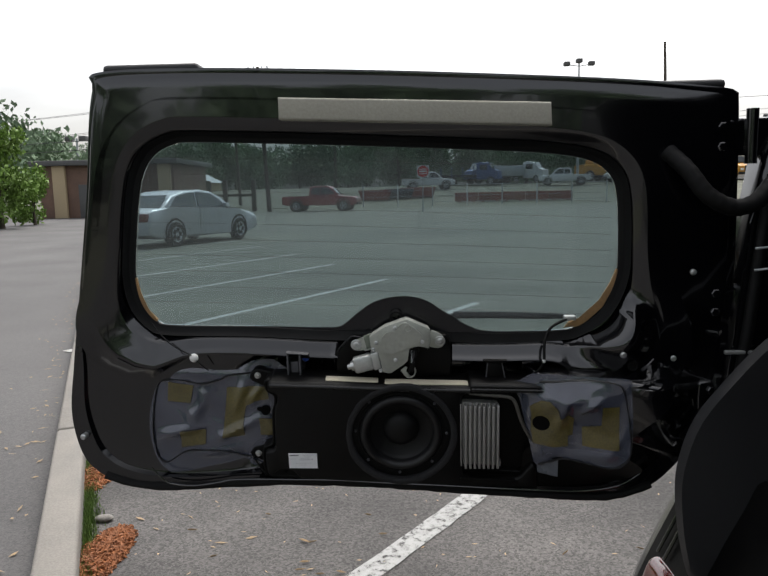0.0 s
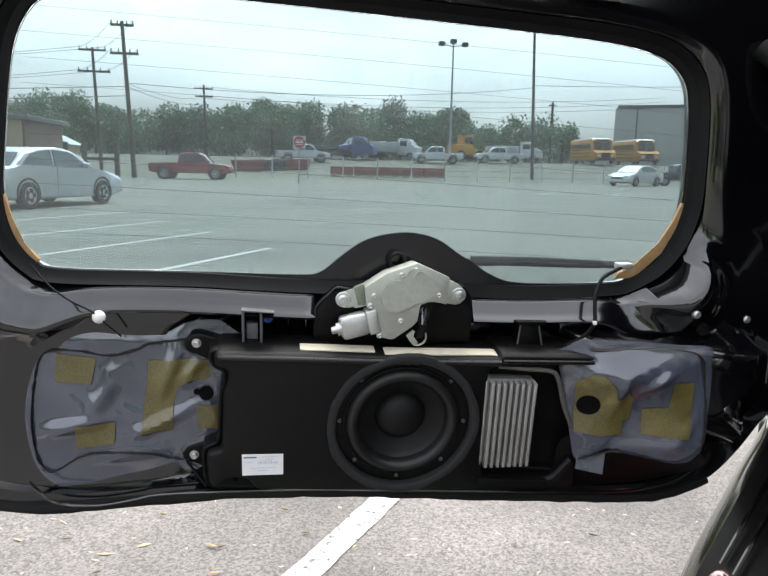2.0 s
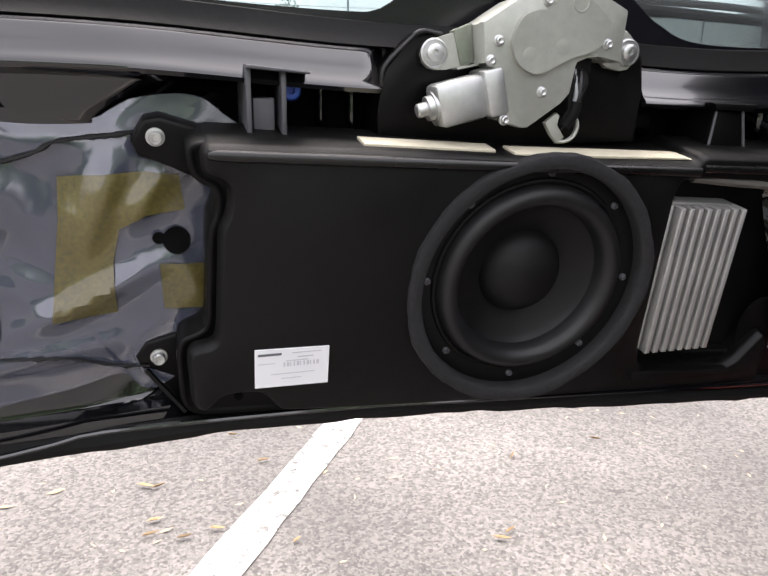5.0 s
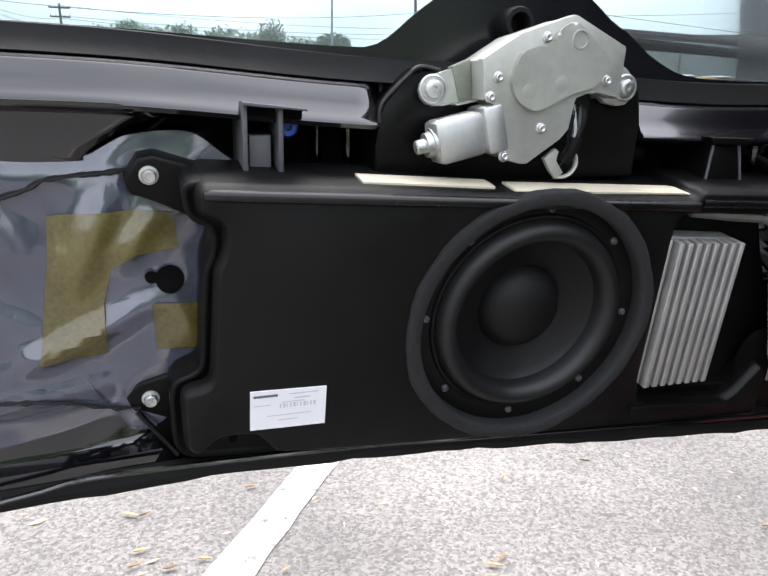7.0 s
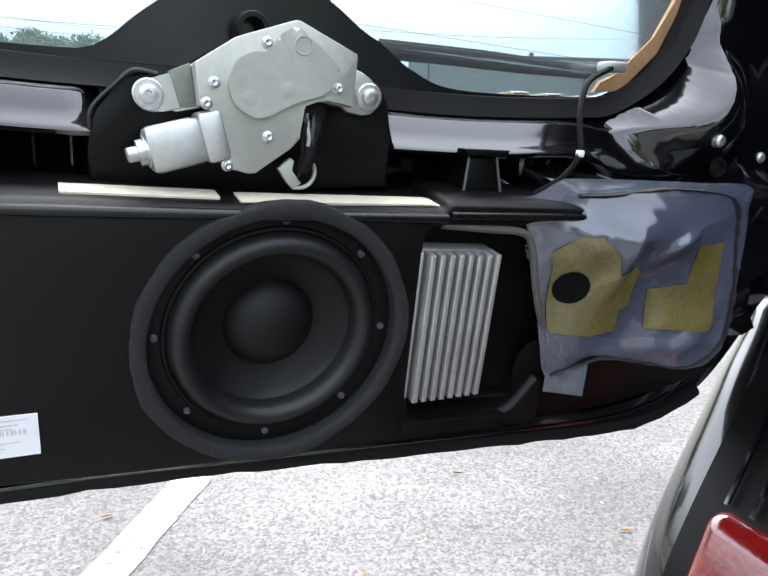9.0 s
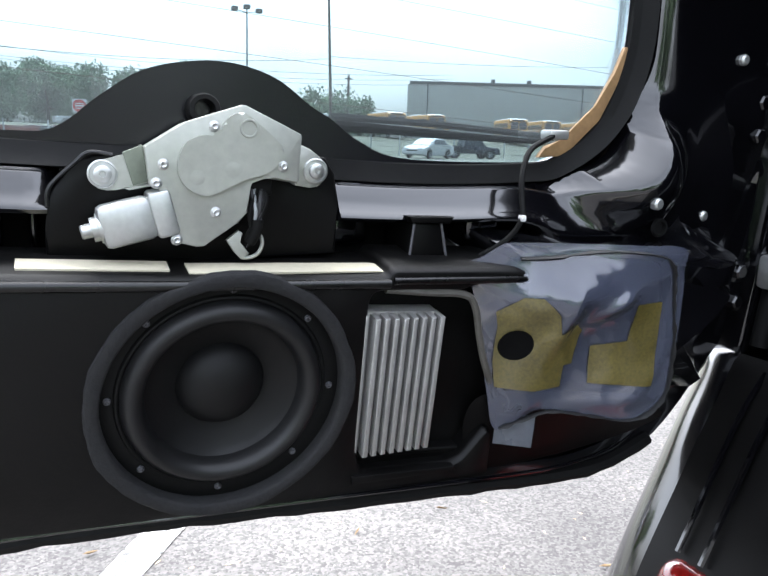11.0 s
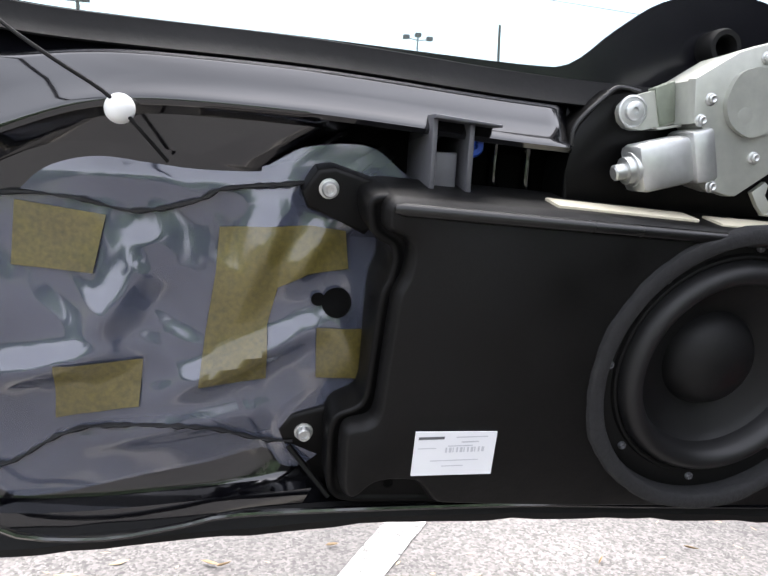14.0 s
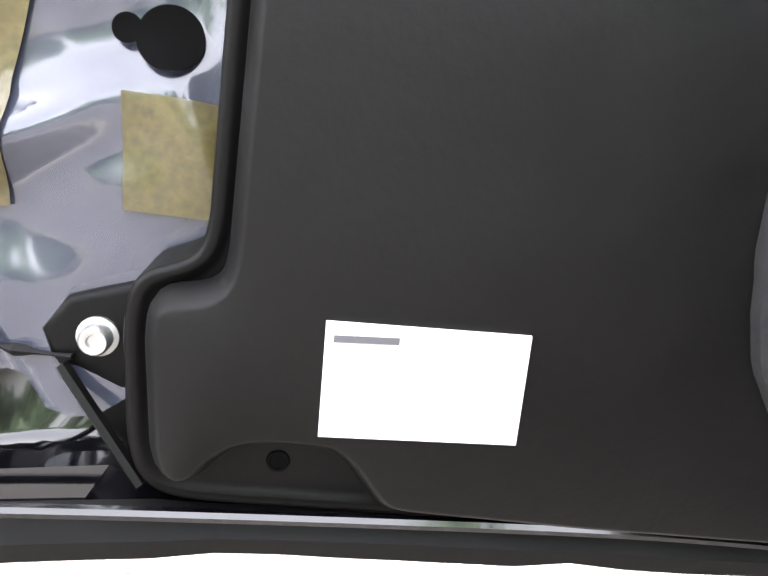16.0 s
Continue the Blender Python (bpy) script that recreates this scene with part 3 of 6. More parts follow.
# ribs and bumps of the inner skin
for u, z, w, h, d in ((0.30, 0.935, 0.02, 0.03, 0.056), (0.42, 0.70, 0.06, 0.022, 0.056), (0.33, 0.695, 0.05, 0.02, 0.056), (0.16, 0.93, 0.03, 0.03, 0.082), (-0.115, 0.935, 0.004, 0.05, 0.082), (-0.09, 0.935, 0.004, 0.05, 0.082)):
    part("stiffening_rib", block(u - w, u + w, d - 0.016, d, z - h / 2, z + h / 2, 0.006, 3), BLACK_PAINT, tailgate)
for u, z, r, d in ((-0.305, 0.956, 0.006, 0.05), (-0.115, 0.958, 0.005, 0.078), (0.118, 0.935, 0.005, 0.038), (0.168, 0.941, 0.005, 0.078), (0.485, 0.935, 0.007, 0.0), (0.43, 0.705, 0.006, 0.05), (0.505, 0.70, 0.005, 0.05), (0.190, 0.936, 0.004, 0.078)):
    part("drain_hole", lathe([(r + 0.003, d + 0.0005), (r + 0.002, d - 0.003), (r, d - 0.003), (r * 0.9, d + 0.001), (0.001, d + 0.001)], (u, z), 20), SOFT_BLACK, tailgate)
for u, z, d in ((0.572, 0.993, 0.022), (0.568, 0.944, 0.022), (0.4613, 0.9608, -0.016), (-0.595, 0.80, 0.022), (0.60, 1.11, 0.022)):
    part("bolt_head", lathe([(0.0062, d + 0.012), (0.0060, d - 0.004), (0.004, d - 0.006), (0.001, d - 0.0062)], (u, z), 8), BRIGHT_STEEL, tailgate, "small bright bolt head")

# lower rim lip that catches the light
lip = [(u, 0.016, z) for u, z in spline([(-0.46, 0.735), (-0.43, 0.705), (-0.376, 0.697), (-0.32, 0.704), (-0.28, 0.709), (-0.1, 0.706), (0.0, 0.700), (0.135, 0.692), (0.3, 0.682), (0.40, 0.679), (0.47, 0.69), (0.51, 0.715)], 60, False)]
part("lower_lip", tube(lip, 0.0022, 8), BLACK_PAINT, tailgate)
under = [(u, 0.030, z) for u, z in spline([(-0.56, 0.715), (-0.5, 0.696), (-0.43, 0.690), (-0.356, 0.692), (-0.213, 0.6985), (-0.093, 0.696), (0.042, 0.688), (0.2, 0.675), (0.385, 0.662), (0.47, 0.664), (0.535, 0.686)], 60, False)]
rr = random.Random(4)
part("edge_seal", tube(under, [0.0085 + 0.0012 * rr.uniform(-1, 1) for _ in under], 8), SOFT_BLACK, tailgate, "black rubber edge seal")
# spoiler pads seen over the top edge
for u0, u1, z in ((-0.515, -0.33, 1.512), (0.47, 0.66, 1.455)):
    b = block(u0, u1, 0.05, 0.12, z - 0.006, z + 0.013, 0.008, 3)
    part("roof_edge_cap", b, GREY_PLASTIC, tailgate, "grey spoiler end")

# two guide brackets and a blue plug
b = prism([(-0.178, 0.967), (-0.1745, 0.967), (-0.1745, 0.922), (-0.178, 0.922)], 0.012, 0.082, 0.001)
guide = part("guide_bracket", b, BRACKET_GREY, tailgate, "mid grey plastic guide bracket")
part("side_post", prism([(-0.154, 0.965), (-0.1505, 0.965), (-0.1505, 0.922), (-0.154, 0.922)], 0.012, 0.082, 0.0008), BRACKET_GREY, guide)
part("top_plate", prism([(-0.178, 0.969), (-0.135, 0.965), (-0.135, 0.9635), (-0.178, 0.9665)], 0.006, 0.082, 0.0006), BRACKET_GREY, guide)
part("tongue", prism([(-0.1725, 0.947), (-0.157, 0.947), (-0.157, 0.922), (-0.1725, 0.922)], 0.024, 0.082, 0.002), pbr("pale_grey_plastic", (0.10, 0.10, 0.11), 0.5, var=0.12, bump=0.03), guide, "pale grey guide tongue")
b = prism([(0.212, 0.942), (0.240, 0.941), (0.247, 0.907), (0.208, 0.907)], 0.016, 0.082, 0.004)
guide = part("guide_bracket", b, BLACK_PLASTIC, tailgate, "black plastic guide bracket")
part("top_plate", prism([(0.204, 0.948), (0.250, 0.947), (0.246, 0.941), (0.208, 0.942)], 0.010, 0.082, 0.002), BLACK_PLASTIC, guide)
for u0, u1 in ((0.2125, 0.2085), (0.2395, 0.2465)):
    part("side_edge", rod((u0, 0.016, 0.941), (u1, 0.016, 0.908), 0.0013, n=6), BRACKET_GREY, guide)
part("plug", lathe([(0.0075, 0.082), (0.0075, 0.034), (0.006, 0.031), (0.0025, 0.031), (0.002, 0.034), (0.0005, 0.034)], (-0.144, 0.952), 20), BLUE_PLUG, tailgate, "small blue plastic plug")

# outside wiper behind the glass
wiper = part("wiper_arm", tube([(0.145, 0.072, 1.024), (0.2, 0.076, 1.023), (0.3, 0.076, 1.019), (0.385, 0.074, 1.017)], [0.006, 0.005, 0.004, 0.003], 8), SOFT_BLACK, tailgate, "black rear wiper arm and blade")
part("wiper_blade", tube([(0.15, 0.068, 1.031), (0.25, 0.068, 1.029), (0.392, 0.068, 1.022)], 0.0035, 6), SOFT_BLACK, wiper)

# wire from the heater tab, white cable ball, hinge harness
part("heater_tab", block(0.362, 0.384, 0.028, 0.046, 1.019, 1.028, 0.002, m=None), BRIGHT_STEEL, tailgate, "metal heater tab")
part("heater_wire", tube(spline([(0.366, 0.03, 1.022), (0.335, 0.022, 1.008), (0.322, 0.014, 0.985), (0.319, 0.008, 0.965), (0.318, 0.004, 0.945), (0.308, 0.012, 0.925), (0.283, 0.02, 0.908)], 26, False), 0.0028, 7), SOFT_BLACK, tailgate, "black heater wire with a clip")
part("wire_clip", block(0.3155, 0.3205, 0.0, 0.007, 0.943, 0.949, 0.0012), WHITE_PLASTIC, tailgate, "white wire clip")
ball = bmesh.new()
bmesh.ops.create_uvsphere(ball, u_segments=20, v_segments=12, radius=0.0086, matrix=Matrix.Translation((-0.360, 0.014, 0.960)) @ Matrix.Diagonal((1, 0.85, 1, 1)))
part("cable_grommet", ball, WHITE_PLASTIC, tailgate, "round white cable grommet")
part("heater_wire", tube(spline([(-0.445, 0.030, 1.028), (-0.425, 0.022, 1.005), (-0.395, 0.006, 0.985), (-0.366, 0.010, 0.967), (-0.35, 0.012, 0.95), (-0.335, 0.022, 0.932)], 22, False), 0.0012, 7), SOFT_BLACK, tailgate)
har = spline([(0.545, 0.02, 1.335), (0.57, -0.012, 1.30), (0.60, -0.03, 1.255), (0.645, -0.035, 1.232), (0.69, -0.03, 1.245), (0.735, -0.01, 1.295), (0.78, 0.02, 1.36)], 60, False)
part("harness_gaiter", tube([tuple(p) for p in har], [0.0155 + 0.0008 * math.sin(i * 2.1) for i in range(60)], 14), SOFT_BLACK, tailgate, "ribbed black rubber wiring gaiter")
for z in (1.36, 1.05, 0.86):
    hinge = part("hinge", block(0.62, 0.755, 0.03, 0.062, z - 0.035, z + 0.035, 0.008, 3), BLACK_PAINT, tailgate, "black painted door hinge")
    part("hinge_pin", rod((0.70, 0.028, z - 0.05), (0.70, 0.028, z + 0.05), 0.011, n=16), BLACK_PAINT, hinge)
    for dz in (-0.018, 0.018):
        part("hinge_bolt", lathe([(0.009, 0.03), (0.009, 0.022), (0.007, 0.02), (0.001, 0.02)], (0.645, z + dz), 6), BLACK_PAINT, hinge)
check = block(0.655, 0.76, -0.004, 0.004, 0.955, 0.963, 0.002)
part("check_strap", check, BRIGHT_STEEL, tailgate, "steel door check strap")

# ---- wiper motor ----
motor = thing("wiper_motor", "grey metal rear wiper motor on a black mounting", "wiper motor", (0.03, 0.03, 0.92), DOOR)
mount = [(-0.0822, 0.9096), (-0.0815, 0.9395), (-0.0792, 0.9560), (-0.0770, 0.9703), (-0.0594, 0.9882), (-0.0496, 0.9954), (-0.0339, 0.9938), (0.03, 0.9965), (0.074, 1.004), (0.132, 0.996), (0.141, 0.982), (0.143, 0.955), (0.143, 0.915)]
part("mounting_plate", prism(mount, 0.0245, 0.058, 0.004, 2), BLACK_PLASTIC, motor, "black mounting plate")
part("plate_rim", tube([(u, 0.0245, z) for u, z in spline(mount[2:7], 24, False)], 0.0016, 8), RAIL_PLASTIC, motor)
plate = [(-0.0145, 1.0010), (0.0142, 1.0194), (0.0550, 1.0332), (0.0585, 1.0328), (0.1005, 1.0138), (0.1011, 1.0110), (0.0985, 0.9772), (0.0965, 0.9765), (0.0794, 0.9819), (0.0700, 0.9805), (0.0612, 0.9773), (0.0598, 0.9740),
         (0.0585, 0.9540), (0.0516, 0.9465), (0.0258, 0.9291), (0.0203, 0.9287), (0.0058, 0.9323), (0.0045, 0.9345), (-0.0031, 0.9700), (-0.0060, 0.9735), (-0.0119, 0.9735)]
part("gear_cover", prism(plate, -0.006, 0.002, 0.0012, 2), ZINC, motor, "dull zinc gear cover")
emb = [tuple(p) for p in spline([(0.0073, 0.9889), (0.0130, 1.0040), (0.0244, 1.0101), (0.0366, 1.0109), (0.0414, 1.0207), (0.0496, 1.0267), (0.0587, 1.0259), (0.0835, 1.0054), (0.0852, 0.9979), (0.0744, 0.9849), (0.0549, 0.9784), (0.0313, 0.9675), (0.0196, 0.9690), (0.0105, 0.9764)], 120)]
part("gear_dome", prism(emb, -0.0102, -0.004, 0.0026, 4), ZINC, motor, "raised gear dome")
part("dome_ring", lathe([(0.0072, -0.0098), (0.0066, -0.0112), (0.0056, -0.0112), (0.0050, -0.0098)], (0.0590, 1.0165), 32), ZINC, motor)
part("dome_dimple", lathe([(0.0062, -0.0101), (0.0040, -0.0104), (0.0005, -0.0104)], (0.0210, 0.9800), 28), ZINC, motor)
part("dome_dimple", lathe([(0.0070, -0.0101), (0.0040, -0.0104), (0.0005, -0.0105)], (0.0470, 0.9860), 28), ZINC, motor)
part("cover_skirt", prism([(u * 0.97 + 0.0013, (z - 0.98) * 0.97 + 0.98) for u, z in plate], 0.001, 0.034, 0.0), ZINC, motor)
arm = [(-0.0510, 0.9792), (-0.0500, 0.9835), (-0.0465, 0.9876), (-0.0410, 0.9902), (-0.0267, 0.9948), (-0.0050, 1.0040), (-0.0021, 0.9753), (-0.0207, 0.9725), (-0.0241, 0.9700), (-0.0330, 0.9686), (-0.0395, 0.9681), (-0.0450, 0.9695), (-0.0492, 0.9735)]
part("mounting_arm", prism(arm, 0.018, 0.024, 0.0012, 2), ZINC, motor, "mounting arm")
part("arm_lip", prism([(-0.0267, 0.9700), (-0.0241, 0.9690), (-0.0080, 0.9722), (-0.0080, 0.9740)], 0.012, 0.026, 0.0006), ZINC, motor)
part("rubber_band", prism([(-0.0275, 0.9960), (-0.0137, 1.0018), (-0.0105, 0.9755), (-0.0210, 0.9720)], 0.0166, 0.0255, 0.0005), pbr("grey_green_foam", (0.16, 0.18, 0.14), 0.8, var=0.2, fine=150, bump=0.3), motor, "grey-green damping band")
arm = [(0.0930, 0.9990), (0.1068, 1.0060), (0.1150, 1.0030), (0.1217, 0.9985), (0.1262, 0.9945), (0.1287, 0.9902), (0.1295, 0.9840), (0.1280, 0.9770), (0.1228, 0.9724), (0.1160, 0.9712), (0.1035, 0.9732), (0.0960, 0.9790)]
part("mounting_arm", prism(arm, 0.018, 0.024, 0.0012, 2), ZINC, motor)
part("arm_step", block(0.0935, 0.1000, -0.004, 0.020, 0.978, 1.012, 0.001), ZINC, motor)
for u, z, r, d in ((-0.0418, 0.9803, 0.0062, 0.018), (0.1205, 0.9852, 0.0062, 0.018)):
    bolt = part("mounting_bolt", lathe([(r + 0.0042, d), (r + 0.0042, d - 0.0012), (r + 0.0030, d - 0.0018), (r + 0.0026, d - 0.0010), (r, d - 0.0012), (r, d - 0.0042), (r - 0.0012, d - 0.0052), (0.0022, d - 0.0052), (0.0018, d - 0.0037), (0.0004, d - 0.0037)], (u, z), 28), BRIGHT_STEEL, motor, "bright mounting bolt")
    part("rubber_bush", rod((u, d + 0.006, z), (u, 0.045, z), 0.0105, n=18), SOFT_BLACK, bolt)
for u, z in ((0.0343, 1.0171), (-0.0021, 0.9890), (0.0346, 0.9544), (0.0861, 0.9892), (0.0058, 0.9345), (-0.0075, 0.9755)):
    part("cover_screw", lathe([(0.0042, -0.0055), (0.0041, -0.0066), (0.0030, -0.0070), (0.0028, -0.0090), (0.0020, -0.0096), (0.0010, -0.0088), (0.0003, -0.0088)], (u, z), 16), BRIGHT_STEEL, motor)
# motor can: end knob, ring, flat-sided body and its end block
ax0, ax1 = Vector((-0.0585, 0.004, 0.9394)), Vector((0.0019, 0.004, 0.9543))
dirn = (ax1 - ax0).normalized()
can = tube([ax0 + dirn * q for q in (0.0, 0.001, 0.0075, 0.0076, 0.0120, 0.0121, 0.0140, 0.0150)], [0.0040, 0.0052, 0.0054, 0.0088, 0.0090, 0.0110, 0.0115, 0.0115], 20)
part("motor_can", can, BRIGHT_STEEL, motor, "bright faceted motor can", angle=35)
level = Matrix.Rotation(-math.atan2(dirn.z, dirn.x), 4, "Y")
m = Matrix.Translation(ax0 + dirn * 0.032) @ level
part("can_body", block(-0.0190, 0.0190, -0.0125, 0.0140, -0.0155, 0.0155, 0.0048, 2, m=m), BRIGHT_STEEL, motor, angle=25)
m = Matrix.Translation(ax0 + dirn * 0.057) @ level
part("can_end", block(-0.0075, 0.0085, -0.0145, 0.016, -0.0165, 0.0175, 0.0030, 2, m=m), BRIGHT_STEEL, motor, angle=25)
part("grommet", lathe([(0.0130, 0.056), (0.0130, 0.040), (0.0118, 0.0375), (0.0085, 0.0375), (0.0075, 0.041), (0.0075, 0.056)], (0.036, 1.030), 28), SOFT_BLACK, motor, "black rubber spindle grommet")
clip = part("cable_clip", tube(spline([(0.0560, 0.006, 0.9178), (0.0630, 0.004, 0.9180), (0.0690, 0.003, 0.9215), (0.0722, 0.003, 0.9285), (0.0708, 0.004, 0.9360), (0.0672, 0.006, 0.9410)], 24, False), [0.0034] * 18 + [0.0028, 0.0024, 0.0020, 0.0016, 0.0014, 0.0012], 10, flat=0.45), ZINC, motor, "hooked metal cable clip")
part("clip_plate", prism([(0.0440, 0.9320), (0.0535, 0.9395), (0.0570, 0.9370), (0.0535, 0.9300), (0.0620, 0.9213), (0.0559, 0.9165), (0.0500, 0.9225)], 0.002, 0.006, 0.001), ZINC, clip)
for k in range(6):
    rw = random.Random(k)
    part("motor_wire", tube(spline([(0.063 + 0.0022 * k, 0.010, 0.977), (0.068 + rw.uniform(-0.006, 0.007), 0.000, 0.966), (0.066 + rw.uniform(-0.006, 0.005), -0.002, 0.952), (0.064 + rw.uniform(-0.003, 0.003), 0.002, 0.938), (0.060, 0.008, 0.926)], 18, False), 0.0019, 6), (SOFT_BLACK, WIRE, SOFT_BLACK, GALVANISED, SOFT_BLACK, WIRE)[k], motor)
part("wire_sleeve", tube(spline([(0.0675, -0.001, 0.948), (0.0665, 0.000, 0.939), (0.0625, 0.004, 0.930)], 10, False), 0.0046, 10), SOFT_BLACK, motor)
part("connector", block(0.062, 0.080, 0.002, 0.020, 0.966, 0.982, 0.002), SOFT_BLACK, motor, "black wire connector")
part("stay_bracket", prism([(0.080, 0.960), (0.100, 0.968), (0.140, 0.950), (0.141, 0.918), (0.074, 0.918)], 0.026, 0.04, 0.003), BLACK_PLASTIC, motor)

# ---- foam strips on the box ----
for pts, near, far in (([(-0.101, 0.9178), (0.000, 0.9120), (0.000, 0.9085), (-0.101, 0.9140)], 0.014, 0.034), ([(0.013, 0.9113), (0.166, 0.9054), (0.178, 0.9034), (0.013, 0.9078)], 0.009, 0.030)):
    ob = new("foam_strip", mesh_of(prism(pts, near, far, 0.0012, 2), "foam_strip", CREAM_FOAM))
    ob.matrix_world = BOX
    tagged(ob, "cream foam strip lying on the subwoofer box", "foam strip", "foam strips on the box")

# ---- subwoofer box ----
box = thing("subwoofer_box", "black plastic subwoofer box bolted into the tailgate", "subwoofer", (0.05, 0.03, 0.69), BOX)
edge = [(-0.2119, 0.9208), (-0.1052, 0.9162), (-0.0024, 0.9104), (0.0882, 0.9059), (0.1743, 0.9032), (0.1745, 0.9102), (0.3170, 0.9042), (0.3200, 0.8905), (0.2617, 0.8884), (0.2495, 0.8843), (0.1652, 0.8886), (0.1600, 0.8825), (0.1622, 0.7409), (0.1668, 0.7150),
        (0.1755, 0.7105), (0.2608, 0.7043), (0.2729, 0.7066), (0.2992, 0.7403), (0.3090, 0.7290), (0.3122, 0.6776), (0.2115, 0.6834), (0.0047, 0.6965), (-0.0977, 0.7035), (-0.1571, 0.7090), (-0.1622, 0.7119), (-0.1736, 0.7272), (-0.1797, 0.7289), (-0.1989, 0.7295), (-0.2060, 0.7256), (-0.2131, 0.7172), (-0.2202, 0.7167), (-0.2258, 0.7235),
        (-0.2275, 0.7646), (-0.2240, 0.7728), (-0.2101, 0.7738), (-0.2061, 0.7798), (-0.2018, 0.8633), (-0.1965, 0.8715), (-0.1947, 0.8898), (-0.1985, 0.8958), (-0.2091, 0.8989), (-0.2124, 0.9039)]


def rounded(pts, cut=0.0045, times=3):
    """Cuts the corners of a closed outline, never by more than a few millimetres."""
    p = [np.array(q) for q in pts]
    for _ in range(times):
        out = []
        for a, b in zip(p, p[1:] + p[:1]):
            length = np.linalg.norm(b - a)
            s = min(0.25, cut / max(length, 1e-6))
            out += [a + (b - a) * s, b - (b - a) * s]
        p = out
        cut *= 0.4
    return np.array(p)


def plateau(outline, profile, hole=None):
    """A moulded panel: loops at (inset, depth) from its rim inwards, then a flat face with an optional round opening."""
    along = np.concatenate([outline, outline[:1]])
    step = np.concatenate([[0], np.cumsum(np.linalg.norm(np.diff(along, axis=0), axis=1))])
    want = np.linspace(0, step[-1], 640, endpoint=False)
    w = np.stack([np.interp(want, step, along[:, j]) for j in (0, 1)], 1)
    tang = np.roll(w, -3, 0) - np.roll(w, 3, 0)
    norm = np.stack([-tang[:, 1], tang[:, 0]], 1)
    norm /= np.linalg.norm(norm, axis=1)[:, None] + 1e-9
    area = np.sum(w[:, 0] * np.roll(w[:, 1], -1) - np.roll(w[:, 0], -1) * w[:, 1])
    norm *= 1 if area > 0 else -1
    bm = bmesh.new()
    loops = [[bm.verts.new((p[0], d, p[1])) for p in w + norm * inset] for inset, d in profile]
    for a, b in zip(loops, loops[1:]):
        for i in range(len(a)):
            j = (i + 1) % len(a)
            bm.faces.new((a[i], a[j], b[j], b[i]))
    last = loops[-1]
    rim = [bm.edges.get((last[i], last[(i + 1) % len(last)])) for i in range(len(last))]
    if hole:
        cu, cz, r = hole
        d = profile[-1][1]
        ring = [bm.verts.new((cu + r * math.cos(2 * math.pi * k / 64), d, cz + r * math.sin(2 * math.pi * k / 64))) for k in range(64)]
        rim += [bm.edges.new((ring[k], ring[(k + 1) % 64])) for k in range(64)]
    bmesh.ops.triangle_fill(bm, edges=rim, use_beauty=True)
    return bm


C = (0.042, 0.8075)
SOFT_EDGE = rounded(edge)
part("enclosure", plateau(SOFT_EDGE, [(0.0, 0.066), (0.0, 0.0085), (0.0004, 0.0062), (0.0014, 0.0040), (0.0028, 0.0016), (0.0036, 0.0006), (0.0046, 0.0)], (*C, 0.0985)), MOULDED, box, "moulded black plastic enclosure", angle=60)
flange = [(-0.2213, 0.9154), (-0.2137, 0.9203), (-0.1527, 0.9163), (-0.1497, 0.7563), (0.3072, 0.7098), (0.3124, 0.6725), (-0.0975, 0.6973), (-0.1569, 0.7021), (-0.2181, 0.7059), (-0.2282, 0.7099), (-0.2337, 0.7201),
          (-0.2349, 0.7633), (-0.2308, 0.7753), (-0.2189, 0.7785), (-0.2124, 0.7838), (-0.2085, 0.8587), (-0.2031, 0.8679), (-0.2022, 0.8873), (-0.2118, 0.8908), (-0.2185, 0.8974)]
part("flange", plateau(rounded(flange, 0.006), [(0.0, 0.066), (0.0, 0.016), (0.0006, 0.0143), (0.002, 0.0136), (0.004, 0.0136), (0.0052, 0.0146), (0.007, 0.0150)]), BLACK_PLASTIC, box, angle=60)
part("drain_hole", lathe([(0.0036, 0.0150), (0.0034, 0.0142), (0.0026, 0.0142), (0.0022, 0.0146), (0.0004, 0.0146)], (-0.1903, 0.7194), 20), HOLE, box, "small dark drain hole")
part("amplifier_bay", prism([(0.1395, 0.8926), (0.2614, 0.8904), (0.2827, 0.8430), (0.3047, 0.8005), (0.3178, 0.7733), (0.3114, 0.7120), (0.2619, 0.6952), (0.1578, 0.7014)], 0.026, 0.060), BLACK_PLASTIC, box)
part("top_rail", tube([(-0.2086, 0.003, 0.9139), (-0.2062, 0.0012, 0.9141), (-0.2019, 0.0005, 0.9141), (-0.0078, 0.0005, 0.9044), (0.1750, 0.0005, 0.8965)], [0.0008, 0.0030, 0.0040, 0.0040, 0.0040], 12), RAIL_PLASTIC, box)
part("top_rail", tube([(0.1777, 0, 0.8991), (0.3150, 0, 0.8939)], 0.0034, 12), RAIL_PLASTIC, box)
